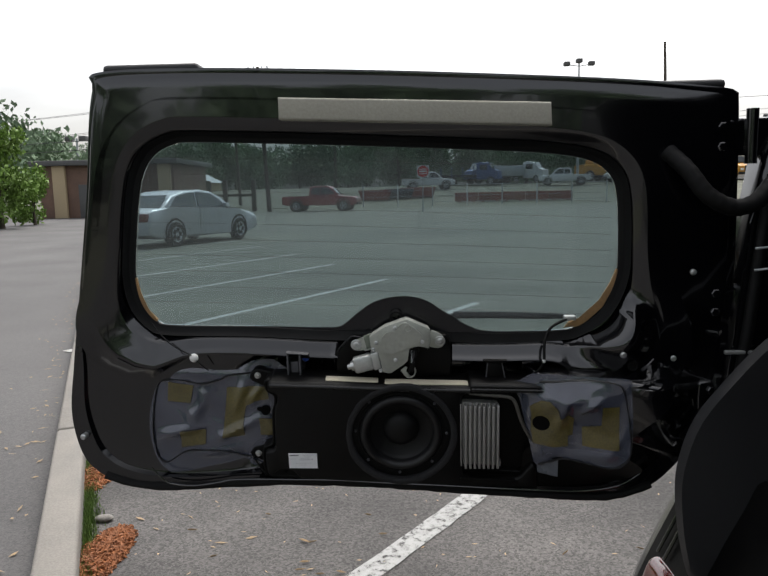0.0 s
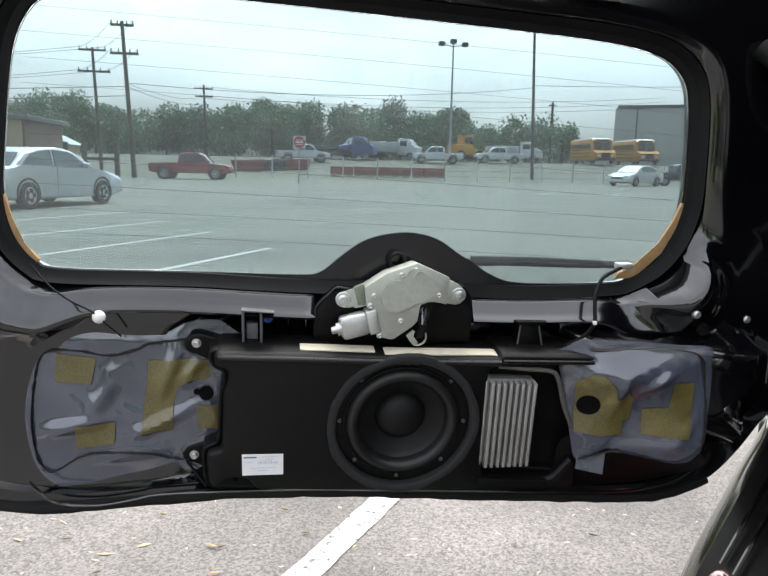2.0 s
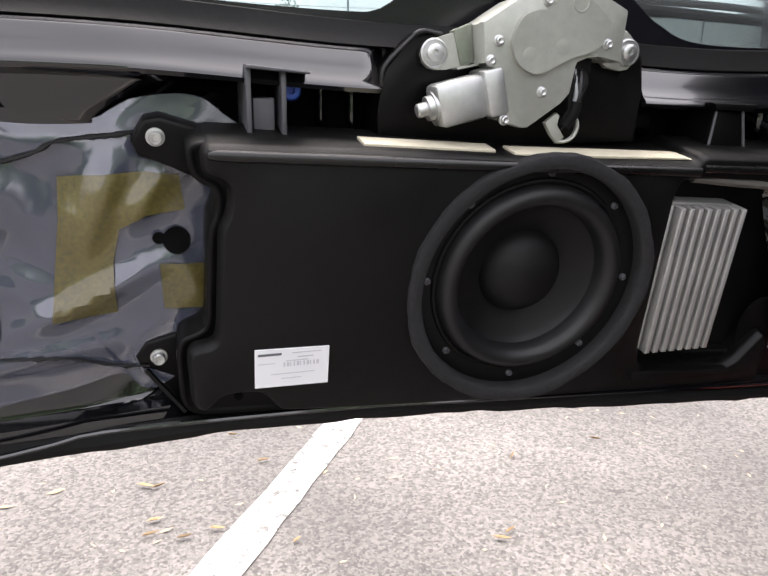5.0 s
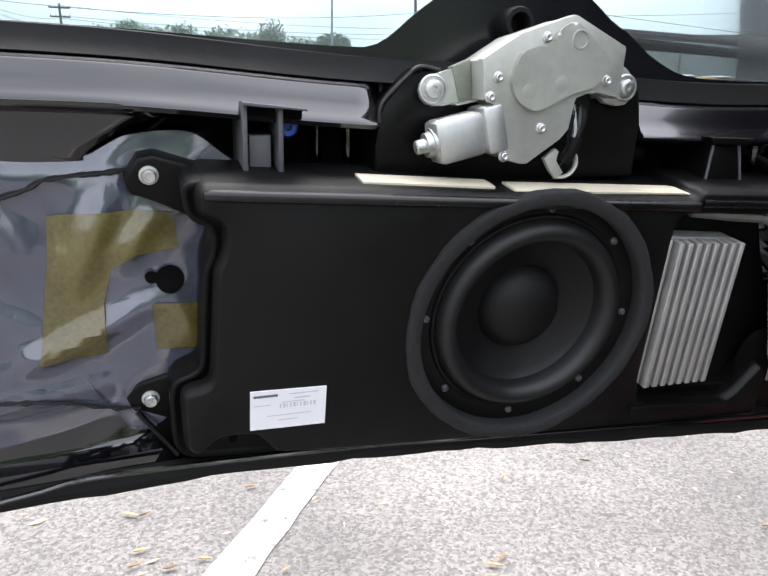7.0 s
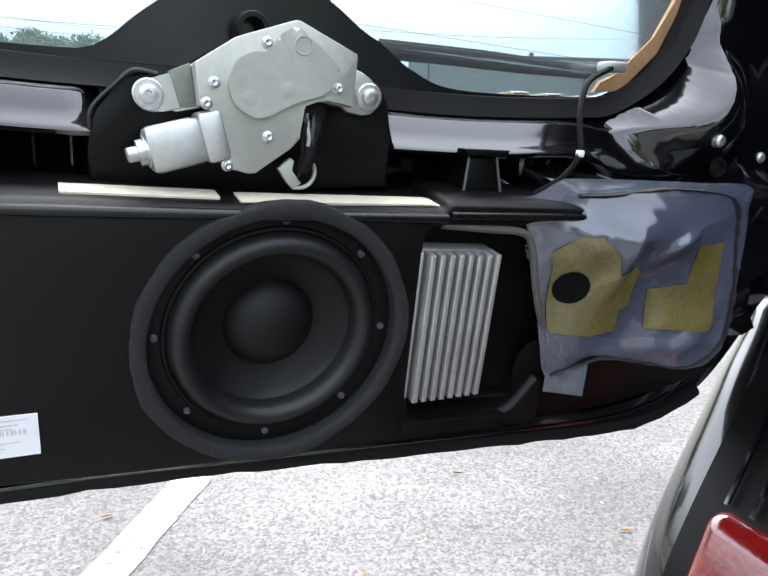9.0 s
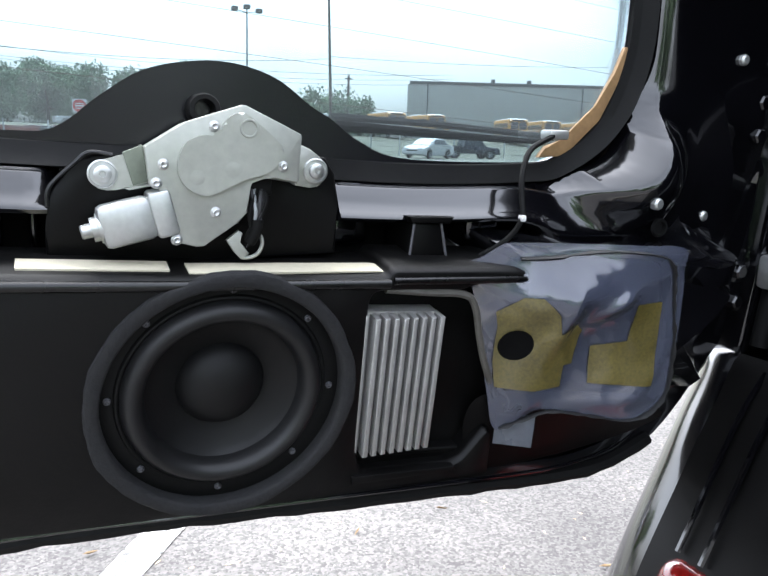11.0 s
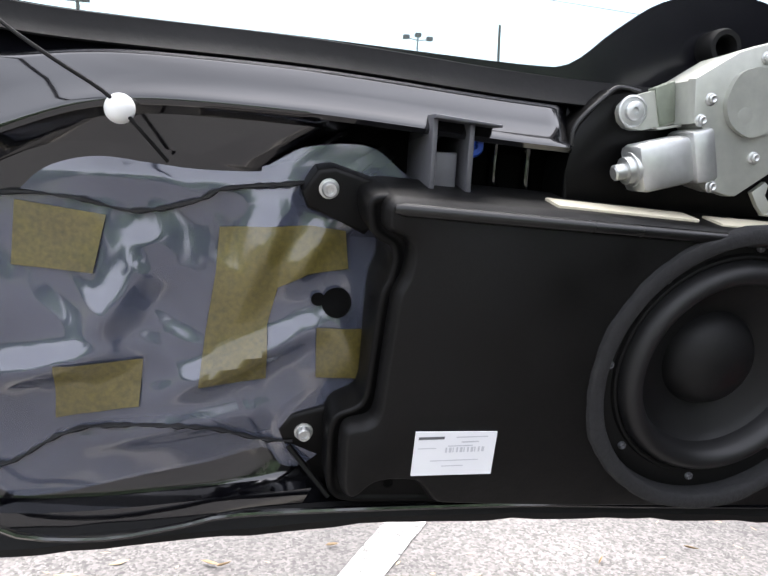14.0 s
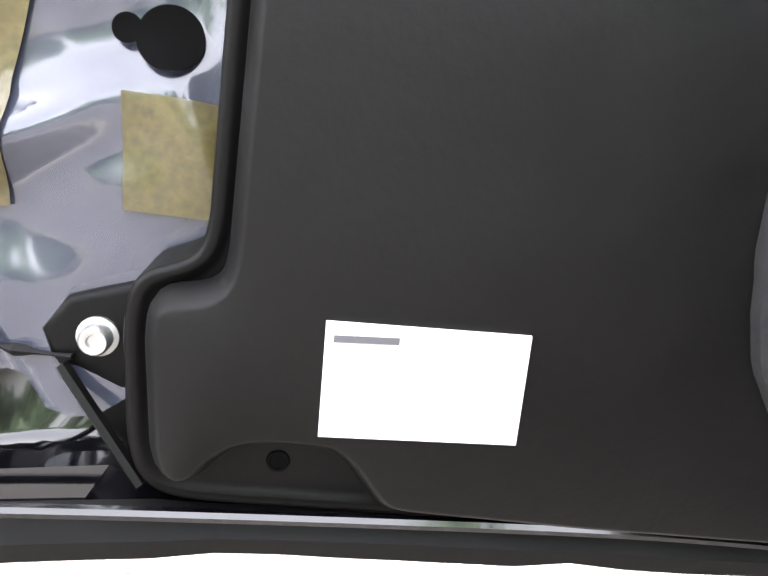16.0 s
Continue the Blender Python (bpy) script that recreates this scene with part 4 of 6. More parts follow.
for (bu, bz, bd), pts in (((-0.2386, 0.9138, 0.045), [(-0.2550, 0.9108), (-0.2460, 0.9250), (-0.2353, 0.9270), (-0.2079, 0.9188), (-0.2000, 0.9013), (-0.2138, 0.8839), (-0.2335, 0.8943), (-0.2512, 0.9005)]), ((-0.2473, 0.7480, 0.033), [(-0.2646, 0.7492), (-0.2562, 0.7604), (-0.2222, 0.7691), (-0.2140, 0.7447), (-0.2225, 0.7011), (-0.2340, 0.7035), (-0.2607, 0.7333)])):
    tab = part("mounting_tab", prism(pts, bd + 0.005, bd + 0.025, 0.003, 3), BLACK_PLASTIC, box, "mounting tab with a zinc bolt")
    # the tab's raised web along the flange
    part("web", rod((pts[4][0] - 0.004, bd + 0.004, pts[4][1]), (pts[3][0] - 0.006, bd + 0.004, pts[3][1]), 0.0022, n=8), BLACK_PLASTIC, tab)
    prof = [(0.0064, bd + 0.006), (0.0064, bd + 0.0038), (0.0049, bd + 0.0034), (0.0047, bd - 0.0005), (0.0040, bd - 0.0015), (0.0022, bd - 0.0013), (0.0018, bd - 0.0002), (0.0003, bd - 0.0002)]
    part("bolt", lathe(prof, (bu, bz), 24), BRIGHT_STEEL, tab, "bright zinc bolt")
part("tab_web", rod((-0.2575, 0.036, 0.7385), (-0.2300, 0.018, 0.7085), 0.0022, n=6), BLACK_PLASTIC, box)
part("bay_ledge", prism([(0.1568, 0.7117), (0.2651, 0.7032), (0.2699, 0.6974), (0.1577, 0.7026)], -0.004, 0.03, 0.002), BLACK_PLASTIC, box)

# printed label
label = part("label", prism([(-0.1797, 0.7687), (-0.1238, 0.7672), (-0.1240, 0.7348), (-0.1798, 0.7358)], -0.0012, 0.001, 0.0), PAPER, box, "white printed paper label", smooth=False)


def ink(u0, u1, z, h, mat):
    b = bmesh.new()
    b.faces.new([b.verts.new(p) for p in ((u0, -0.0016, z), (u1, -0.0016, z), (u1, -0.0016, z + h), (u0, -0.0016, z + h))])
    part("print_bar", b, mat, label, smooth=False)


ink(-0.1775, -0.1600, 0.7632, 0.0020, INK)
ink(-0.1520, -0.1300, 0.7640, 0.0008, PALE_INK)
ink(-0.1480, -0.1360, 0.7602, 0.0010, PALE_INK)
for k in range(11):
    ink(-0.1585 + 0.0025 * k, -0.1585 + 0.0025 * k + (0.0012, 0.0018, 0.0008)[k % 3], 0.7530, 0.0038, PALE_INK)
ink(-0.1570, -0.1400, 0.7575, 0.0008, PALE_INK)
ink(-0.1775, -0.1650, 0.7562, 0.0007, PALE_INK)
ink(-0.1680, -0.1350, 0.7466, 0.0007, PALE_INK)
ink(-0.1600, -0.1450, 0.7424, 0.0007, PALE_INK)

# speaker, sunk behind the foam ring round its rim
wob = random.Random(7)
ph = [wob.uniform(0, 6.28) for _ in range(8)]


def ragged(k, a):
    return 0.0 if k > 3 else (0.005 * math.sin(5 * a + ph[0]) + 0.004 * math.sin(9 * a + ph[1]) + 0.003 * math.sin(17 * a + ph[2]) + 0.002 * math.sin(41 * a + ph[3])) * (1 if k < 3 else 0.5)


speaker = part("speaker", lathe([(0.1000, 0.016), (0.1000, 0.0095), (0.0985, 0.0085), (0.0850, 0.0085), (0.0838, 0.0062), (0.0822, 0.0058), (0.0805, 0.0070), (0.0790, 0.014)], C, 96), SOFT_BLACK, box, "round black subwoofer driver")
part("gasket", lathe([(0.1076, 0.006), (0.1080, -0.0010), (0.1072, -0.0035), (0.1054, -0.0045), (0.0982, -0.0045), (0.0966, -0.0032), (0.0958, -0.001), (0.0956, 0.010)], (C[0] + 0.001, C[1] - 0.0025), 144, wobble=ragged), FOAM_GASKET, speaker, "ragged grey foam gasket")
part("surround", lathe([(0.0808, 0.0085), (0.0796, 0.0035), (0.0775, -0.0005), (0.0745, -0.0030), (0.0705, -0.0036), (0.0665, -0.0012), (0.0637, 0.0040), (0.0622, 0.0100), (0.0616, 0.0130)], C, 96), SURROUND, speaker, "half-round rubber surround")
part("cone", lathe([(0.0630, 0.0100), (0.0616, 0.0125), (0.0550, 0.0165), (0.0465, 0.0208), (0.0365, 0.0250), (0.0325, 0.0265)], C, 96), CONE_PAPER, speaker, "black paper cone")
part("dust_cap", lathe([(0.0362, 0.0250), (0.0352, 0.0222), (0.0315, 0.0160), (0.0250, 0.0110), (0.0165, 0.0075), (0.0083, 0.0058), (0.001, 0.0054)], C, 64), CONE_PAPER, speaker, "domed dust cap")
for k in range(8):
    a = radians(-2.5 + 45 * k)
    part("screw", lathe([(0.0030, 0.0090), (0.0029, 0.0068), (0.0021, 0.0056), (0.0011, 0.0056), (0.0008, 0.0066), (0.0004, 0.0066)], (C[0] + 0.0888 * math.cos(a), C[1] + 0.0888 * math.sin(a)), 14), BRACKET_GREY, speaker)

# amplifier heat sink
amp = part("amplifier", prism([(0.1560, 0.8690), (0.2300, 0.8640), (0.2330, 0.7300), (0.1575, 0.7340)], 0.010, 0.034, 0.001), ALUMINIUM, box, "cast aluminium amplifier heat sink")
part("side_wall", prism([(0.1560, 0.8690), (0.1588, 0.8690), (0.1603, 0.7345), (0.1575, 0.7345)], 0.000, 0.012, 0.0006), ALUMINIUM, amp)
for k in range(8):
    u = 0.1665 + 0.0089 * k
    zh, zl = 0.8665 - 0.0004 * k, 0.7300 - 0.0001 * k
    part("fin", prism([(u - 0.0025, zh), (u + 0.0025, zh), (u + 0.0040, zl), (u - 0.0010, zl)], -0.0035, 0.014, 0.0016, 3), ALUMINIUM, amp)
for u, z in ((0.1555, 0.7380), (0.2345, 0.7325), (0.1550, 0.8650)):
    foot = part("foot", block(u - 0.005, u + 0.004, 0.010, 0.030, z - 0.005, z + 0.005, 0.0015), ALUMINIUM, amp)
    part("foot_screw", lathe([(0.0032, 0.011), (0.0030, 0.006), (0.0015, 0.005), (0.0003, 0.005)], (u - 0.0005, z), 10), BRIGHT_STEEL, foot)
part("speaker_cable", tube(spline([(0.1740, 0.006, 0.8895), (0.2132, 0.002, 0.8861), (0.2498, 0, 0.8823), (0.2611, -0.002, 0.8703), (0.2697, -0.002, 0.8434), (0.2804, 0, 0.8166), (0.2953, 0.004, 0.7890), (0.3071, 0.008, 0.7698)], 40, False), 0.0034, 8), pbr("pale_cable_sheath", (0.085, 0.08, 0.07), 0.6, var=0.25, fine=90, bump=0.1), box, "pale grey speaker cable")
part("cable_tie", tube(spline([(0.3056, 0.004, 0.7803), (0.3115, -0.004, 0.7751), (0.3148, -0.005, 0.7665), (0.3141, -0.003, 0.7574)], 10, False), [0.002, 0.0026, 0.0024, 0.0018] + [0.0016] * 6, 7), pbr("dirty_white_plastic", (0.34, 0.34, 0.33), 0.5, var=0.2, bump=0.0), box, "white cable tie")
for k in range(3):
    part("loose_wire", tube(spline([(0.3132, 0, 0.7635), (0.318 + 0.004 * k, -0.006, 0.758 - 0.003 * k), (0.328, -0.004, 0.764 - 0.004 * k), (0.3467, 0.006, 0.7502)], 14, False), 0.0008, 6), SOFT_BLACK if k else GALVANISED, box)

# ---- plastic films with felt patches behind them ----


def film(name, outline, centre, bead, patches, label_text, folds, seed, holes=(), base=lambda u, z: 0.043):
    ob = thing(name, label_text, "plastic film", (centre[0], 0.03, min(z for _, z in outline)), DOOR, "films on the tailgate")
    pts = spline(outline, 150)

    def depth(u, z, s):
        inner = max(0.0, 1 - s ** 3)
        d = 0.0
        for fu, fz, ang, width, length, high in folds:
            a = radians(ang)
            x, y = (u - fu) * math.cos(a) + (z - fz) * math.sin(a), -(u - fu) * math.sin(a) + (z - fz) * math.cos(a)
            d -= 1.5 * high * math.exp(-(y / width) ** 2 - (x / length) ** 2)
        v = noise.noise(Vector((u * 20, z * 20, seed))) * 0.0050 + abs(noise.noise(Vector((u * 34 + z * 14, z * 30, seed + 3)))) * 0.0034
        return base(u, z) + (d + v - 0.005) * inner

    rim_a = np.arctan2(pts[:, 1] - centre[1], pts[:, 0] - centre[0])
    rim_r = np.hypot(pts[:, 1] - centre[1], pts[:, 0] - centre[0])

    def reach(u, z):
        a = math.atan2(z - centre[1], u - centre[0])
        return min(1.0, math.hypot(u - centre[0], z - centre[1]) / rim_r[int(np.argmin(np.abs(np.angle(np.exp(1j * (rim_a - a))))))])

    part("film", sheet([tuple(p) for p in pts], centre, 46, depth), FILM, ob, "creased clear plastic sheet", angle=180)
    for k, p in enumerate(patches):
        mu, mz = sum(u for u, _ in p) / len(p), sum(z for _, z in p) / len(p)
        if len(p) == 11:
            mu, mz = -0.287, 0.86
        dense = [(u0 + (u1 - u0) * f, z0 + (z1 - z0) * f) for (u0, z0), (u1, z1) in zip(p, p[1:] + p[:1]) for f in (0, 0.125, 0.25, 0.375, 0.5, 0.625, 0.75, 0.875)]
        part("felt_patch", sheet(dense, (mu, mz), 12, lambda u, z, s: depth(u, z, reach(u, z)) - 0.0020), FELT, ob, "olive felt patch" if k == 0 else "")
    for k, (hu, hz, hr) in enumerate(holes):
        ring = [(hu + hr * math.cos(2 * math.pi * i / 32), hz + hr * math.sin(2 * math.pi * i / 32)) for i in range(32)]
        part("access_hole", sheet(ring, (hu, hz), 6, lambda u, z, s: depth(u, z, reach(u, z)) - 0.0030), HOLE, ob, "dark round access hole" if k == 0 else "")
    r = random.Random(seed)
    for k, line in enumerate(bead):
        pts3 = [(u, depth(u, z, reach(u, z)) - 0.001, z) for u, z in spline(line, 60, False)]
        part("sealant_bead", tube(pts3, [0.0014 + 0.0040 * r.random() for _ in pts3], 7, flat=0.4), SEALANT, ob, "black butyl sealant bead" if k == 0 else "")
    return ob


LEFT = [(-0.469, 0.809), (-0.462, 0.86), (-0.445, 0.90), (-0.412, 0.925), (-0.38, 0.936), (-0.347, 0.934), (-0.314, 0.930), (-0.281, 0.931), (-0.265, 0.939), (-0.249, 0.946), (-0.212, 0.948), (-0.19, 0.934), (-0.176, 0.921), (-0.19, 0.90), (-0.196, 0.85), (-0.2, 0.79), (-0.22, 0.755), (-0.245, 0.731), (-0.262, 0.730), (-0.274, 0.743), (-0.31, 0.734), (-0.348, 0.727), (-0.405, 0.716), (-0.436, 0.718), (-0.460, 0.75)]
film("plastic_film", LEFT, (-0.325, 0.835),
     [[(-0.455, 0.86), (-0.44, 0.905), (-0.394, 0.908), (-0.356, 0.901), (-0.319, 0.909), (-0.302, 0.917), (-0.26, 0.922), (-0.248, 0.924)], [(-0.455, 0.86), (-0.460, 0.81), (-0.455, 0.757), (-0.437, 0.738), (-0.40, 0.758), (-0.369, 0.763), (-0.318, 0.762), (-0.281, 0.751), (-0.255, 0.748)]],
     [[(-0.424, 0.905), (-0.372, 0.898), (-0.380, 0.862), (-0.427, 0.866)], [(-0.305, 0.893), (-0.248, 0.896), (-0.225, 0.893), (-0.222, 0.868), (-0.248, 0.865), (-0.268, 0.855), (-0.274, 0.830), (-0.274, 0.793), (-0.317, 0.790), (-0.313, 0.825), (-0.307, 0.864)], [(-0.242, 0.829), (-0.207, 0.827), (-0.207, 0.792), (-0.241, 0.794)], [(-0.403, 0.805), (-0.351, 0.808), (-0.354, 0.776), (-0.404, 0.769)]],
     "clear plastic film with olive felt patches, sealed with butyl", [(-0.275, 0.885, 70, 0.012, 0.035, 0.007), (-0.285, 0.808, 25, 0.009, 0.05, 0.007), (-0.42, 0.80, 12, 0.010, 0.05, 0.008), (-0.37, 0.84, 55, 0.012, 0.03, 0.006), (-0.25, 0.875, 60, 0.008, 0.02, 0.005), (-0.37, 0.925, -5, 0.010, 0.06, 0.006), (-0.215, 0.81, -60, 0.008, 0.03, 0.005), (-0.33, 0.76, 10, 0.008, 0.05, 0.004)], 2.0, [(-0.229, 0.8455, 0.0100), (-0.2415, 0.8475, 0.0045)])
RIGHT = [(0.2530, 0.9027), (0.2728, 0.9116), (0.2904, 0.9235), (0.3045, 0.9256), (0.3650, 0.9256), (0.4186, 0.9245), (0.4628, 0.9227), (0.4660, 0.9010), (0.4691, 0.8779), (0.4718, 0.8314), (0.4726, 0.7907), (0.4690, 0.7669), (0.4582, 0.7563), (0.4346, 0.7457), (0.4004, 0.7507), (0.3629, 0.7572), (0.3414, 0.7589), (0.3061, 0.7382), (0.2927, 0.7780), (0.2792, 0.8392), (0.2690, 0.8793)]


def slope(u, z):
    """The cavity cover beside the hinges turns towards the car."""
    return -0.005 - 0.29 * (u - 0.31) - 0.085 * (z - 0.83)


film("plastic_film", RIGHT, (0.384, 0.825),
     [[(0.3069, 0.9112), (0.3369, 0.9128), (0.3841, 0.9188), (0.4343, 0.9158), (0.4515, 0.9052), (0.4619, 0.8597), (0.4677, 0.8266), (0.4700, 0.7771), (0.4539, 0.7517), (0.4306, 0.7457), (0.4003, 0.7512), (0.3562, 0.7578), (0.3340, 0.7504), (0.3076, 0.7407)]],
     [[(0.3080, 0.8765), (0.3228, 0.8767), (0.3370, 0.8617), (0.3425, 0.8412), (0.3546, 0.8538), (0.3677, 0.8447), (0.3676, 0.8093), (0.3592, 0.8074), (0.3596, 0.7851), (0.3340, 0.7808), (0.2971, 0.7853), (0.2932, 0.8106), (0.2927, 0.8458), (0.2890, 0.8610)],
      [(0.4161, 0.8697), (0.4459, 0.8711), (0.4482, 0.7848), (0.3852, 0.7889), (0.3831, 0.8270), (0.4192, 0.8329)]],
     "clear plastic film with olive felt patches over the door cavity", [(0.359, 0.878, 8, 0.030, 0.060, 0.017), (0.397, 0.871, 35, 0.007, 0.022, 0.005), (0.345, 0.845, 78, 0.009, 0.03, 0.006), (0.40, 0.765, 5, 0.010, 0.06, 0.004), (0.45, 0.80, 60, 0.010, 0.05, 0.004)], 5.0, [(0.3105, 0.8284, 0.0153)], slope)
# matte dark sheet added over the glossy skin to keep reflections off it
LOWER = [(0.288, 0.768), (0.38, 0.775), (0.455, 0.768), (0.485, 0.752), (0.505, 0.728), (0.475, 0.702), (0.40, 0.688), (0.297, 0.694)]


def under_film(u, z, s):
    t = min(1.0, max(0.0, (0.765 - z) / 0.075))
    return (1 - t) * (slope(u, z) + 0.010) + t * 0.026


part("cavity_skirt", sheet([tuple(p) for p in spline(LOWER, 80)], (0.39, 0.73), 14, under_film), BLACK_PLASTIC, tailgate, "dark sheet added to hide reflections below the cavity film")
tag = sheet([(0.3080, 0.7543), (0.3450, 0.7514), (0.3448, 0.7164), (0.3079, 0.7212)], (0.3264, 0.7358), 8, lambda u, z, s: slope(u, z) + 0.004 + 0.004 * math.sin(90 * u) * s)
ob = new("film_scrap", mesh_of(tag, "film_scrap", pbr("dusty_film", (0.09, 0.10, 0.12), 0.3, var=0.2, bump=0.1, coat=0.4)))
ob.matrix_world = DOOR
tagged(ob, "grey scrap of film hanging below the opening", "plastic film")

# ---- ground, parking lot, road, kerb ----


def rise(y):
    s = min(1.0, max(0.0, (y - 54) / 30))
    return 1.8 * s * s * (3 - 2 * s)


def ground_sheet():
    bm = bmesh.new()
    ys = [-150, -40, 0, 20, 40, 50, 54, 58, 62, 66, 70, 74, 78, 82, 86, 95, 130, 250, 900]
    xs = [-700, -120, -40, -15, 0, 15, 40, 80, 160, 700]
    rows = [[bm.verts.new((x, y, rise(y) - 0.02)) for x in xs] for y in ys]
    for a, b in zip(rows, rows[1:]):
        for i in range(len(xs) - 1):
            bm.faces.new((a[i], a[i + 1], b[i + 1], b[i]))
    return bm


solo("ground", ground_sheet(), FIELD, "rough grassy ground reaching the horizon", "ground", "structure")
KD, KN = Vector((-0.378, 0.926, 0)), Vector((0.926, 0.378, 0))
K0 = Vector((-1.235, 2.29, 0))


def along(s, side, z=0.0):
    p = K0 + KD * s + KN * side
    return (p.x, p.y, z)


def flat(points, z, name, mat, label, category, kind="structure"):
    bm = bmesh.new()
    v = [bm.verts.new((p[0], p[1], z)) for p in points]
    f = bm.faces.new(v)
    bmesh.ops.triangulate(bm, faces=[f])
    return solo(name, bm, mat, label, category, kind, smooth=False)


# distance at which the lot switches to its lighter-coloured copy
TONE_SPLIT = 4.2
turn = (TONE_SPLIT - K0.y) / KD.y
flat([along(-30, 0.02), (60, -28), (62, TONE_SPLIT), along(turn, 0.02)], 0.0, "parking_lot", LOT, "weathered grey asphalt parking lot", "pavement")
flat([along(turn, 0.02), (62, TONE_SPLIT), (70, 52), (20, 51), (-16.5, 49.5), along(50, 0.02)], 0.0, "parking_lot", LIT_LOT, "far parking lot asphalt, coloured paler for its brighter light", "pavement")
flat([along(-30, -9), along(-30, -0.02), along(52, -0.02), along(52, -9)], -0.004, "road", ROAD, "patched grey asphalt road", "road")
kerb = thing("kerb", "pale weathered concrete kerb beside the parking lot", "kerb", (K0.x, K0.y, 0), None, kind="structure")
rk = random.Random(3)
for k in range(22):
    s0 = -6 + k * 2.4
    bm = block(0, 0.135, 0.006, 2.394, -0.05, 0.11 + rk.uniform(-0.004, 0.004), 0.016, 3)
    cols = Matrix.Translation(Vector(along(s0, 0))) @ Matrix(((KN.x, KD.x, 0, 0), (KN.y, KD.y, 0, 0), (0, 0, 1, 0), (0, 0, 0, 1)))
    bmesh.ops.transform(bm, matrix=cols, verts=bm.verts)
    part("kerb_stone", bm, CONCRETE, kerb)


def painted_line(a, b, width=0.10):
    a, b = Vector((*a, 0)), Vector((*b, 0))
    d = (b - a).normalized()
    n = Vector((-d.y, d.x, 0)) * width / 2
    bm = bmesh.new()
    steps = max(2, int((b - a).length / 0.08))
    r = random.Random(int(a.x * 100))
    left, right = [], []
    for i in range(steps + 1):
        p = a + (b - a) * i / steps
        left.append(bm.verts.new(p + n * (1 + r.uniform(-0.10, 0.06)) + Vector((0, 0, 0.004))))
        right.append(bm.verts.new(p - n * (1 + r.uniform(-0.10, 0.06)) + Vector((0, 0, 0.004))))
    for i in range(steps):
        bm.faces.new((left[i], left[i + 1], right[i + 1], right[i]))
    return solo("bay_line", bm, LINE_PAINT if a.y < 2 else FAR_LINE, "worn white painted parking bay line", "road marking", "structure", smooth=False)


for a, b in (((-1.4, 0.35), (0.62, 3.12)), ((-0.9, 4.7), (1.0, 7.8)), ((-2.7, 5.7), (-0.02, 10.12)), ((-3.6, 8.1), (-0.99, 12.38)), ((-4.5, 10.4), (-1.98, 14.56)), ((-5.6, 13.0), (-3.1, 17.1)), ((-6.6, 15.3), (-4.1, 19.4)), ((12.0, 30.0), (15.0, 35.0)), ((15.0, 29.0), (18.0, 34.0)), ((20.0, 38.0), (22.5, 42.0))):
    painted_line(a, b)

# ---- leaves, chips and grass on the ground ----


def scatter_leaves(name, count, region, size, mat, label, category, seed, curl=0.006):
    r = random.Random(seed)
    verts, faces = [], []
    for _ in range(count):
        x, y, z = region(r)
        a, l, w = r.uniform(0, 6.28), size * r.uniform(0.5, 1.3), size * r.uniform(0.12, 0.35)
        c, s = math.cos(a), math.sin(a)
        k = len(verts)
        h = [r.uniform(0.002, curl) for _ in range(4)]
        for (p, q), hh in zip(((-l / 2, 0), (0, -w / 2), (l / 2, 0), (0, w / 2)), h):
            verts.append((x + p * c - q * s, y + p * s + q * c, z + hh))
        verts.append((x, y, z + 0.001 + curl * 0.6))
        faces += [(k, k + 1, k + 4), (k + 1, k + 2, k + 4), (k + 2, k + 3, k + 4), (k + 3, k, k + 4)]
    ob = new(name, stuff_mesh(verts, faces, name, mat))
    return tagged(ob, label, category, kind="stuff")


def leaf(x, y, a, l, w):
    bm = bmesh.new()
    c, s = math.cos(a), math.sin(a)
    mid = [bm.verts.new((x + p * c, y + p * s, 0.004 + h)) for p, h in ((-l / 2, 0.004), (-l / 6, 0.001), (l / 6, 0.001), (l / 2, 0.005))]
    sides = []
    for sg in (-1, 1):
        sides.append([bm.verts.new((x + p * c - sg * q * s, y + p * s + sg * q * c, 0.004 + h)) for p, q, h in ((-l / 5, w / 2, 0.006), (l / 5, w / 2.2, 0.005))])
    for q in sides:
        bm.faces.new((mid[0], mid[1], q[0]))
        bm.faces.new((mid[1], mid[2], q[1], q[0]))
        bm.faces.new((mid[2], mid[3], q[1]))
    return solo("dead_leaf", bm, DRY_LEAF, "dry tan leaf lying on the asphalt", "leaf", group="dead leaves on the asphalt")


rl = random.Random(11)
for x, y in ((-0.29, 2.25), (-0.23, 2.17), (-0.16, 2.18), (0.0, 2.09), (0.43, 1.97), (-0.31, 2.4), (-0.28, 2.39), (0.89, 2.3), (-0.08, 2.6), (-0.02, 2.44), (-0.3, 2.2), (0.46, 1.99), (-0.55, 2.0), (-0.62, 2.3), (-0.48, 2.62), (-0.75, 2.5), (0.62, 2.28), (1.13, 1.9), (0.55, 1.72), (-0.7, 1.85)):
    leaf(x, y, rl.uniform(-0.6, 0.9), rl.uniform(0.025, 0.05), rl.uniform(0.005, 0.010))
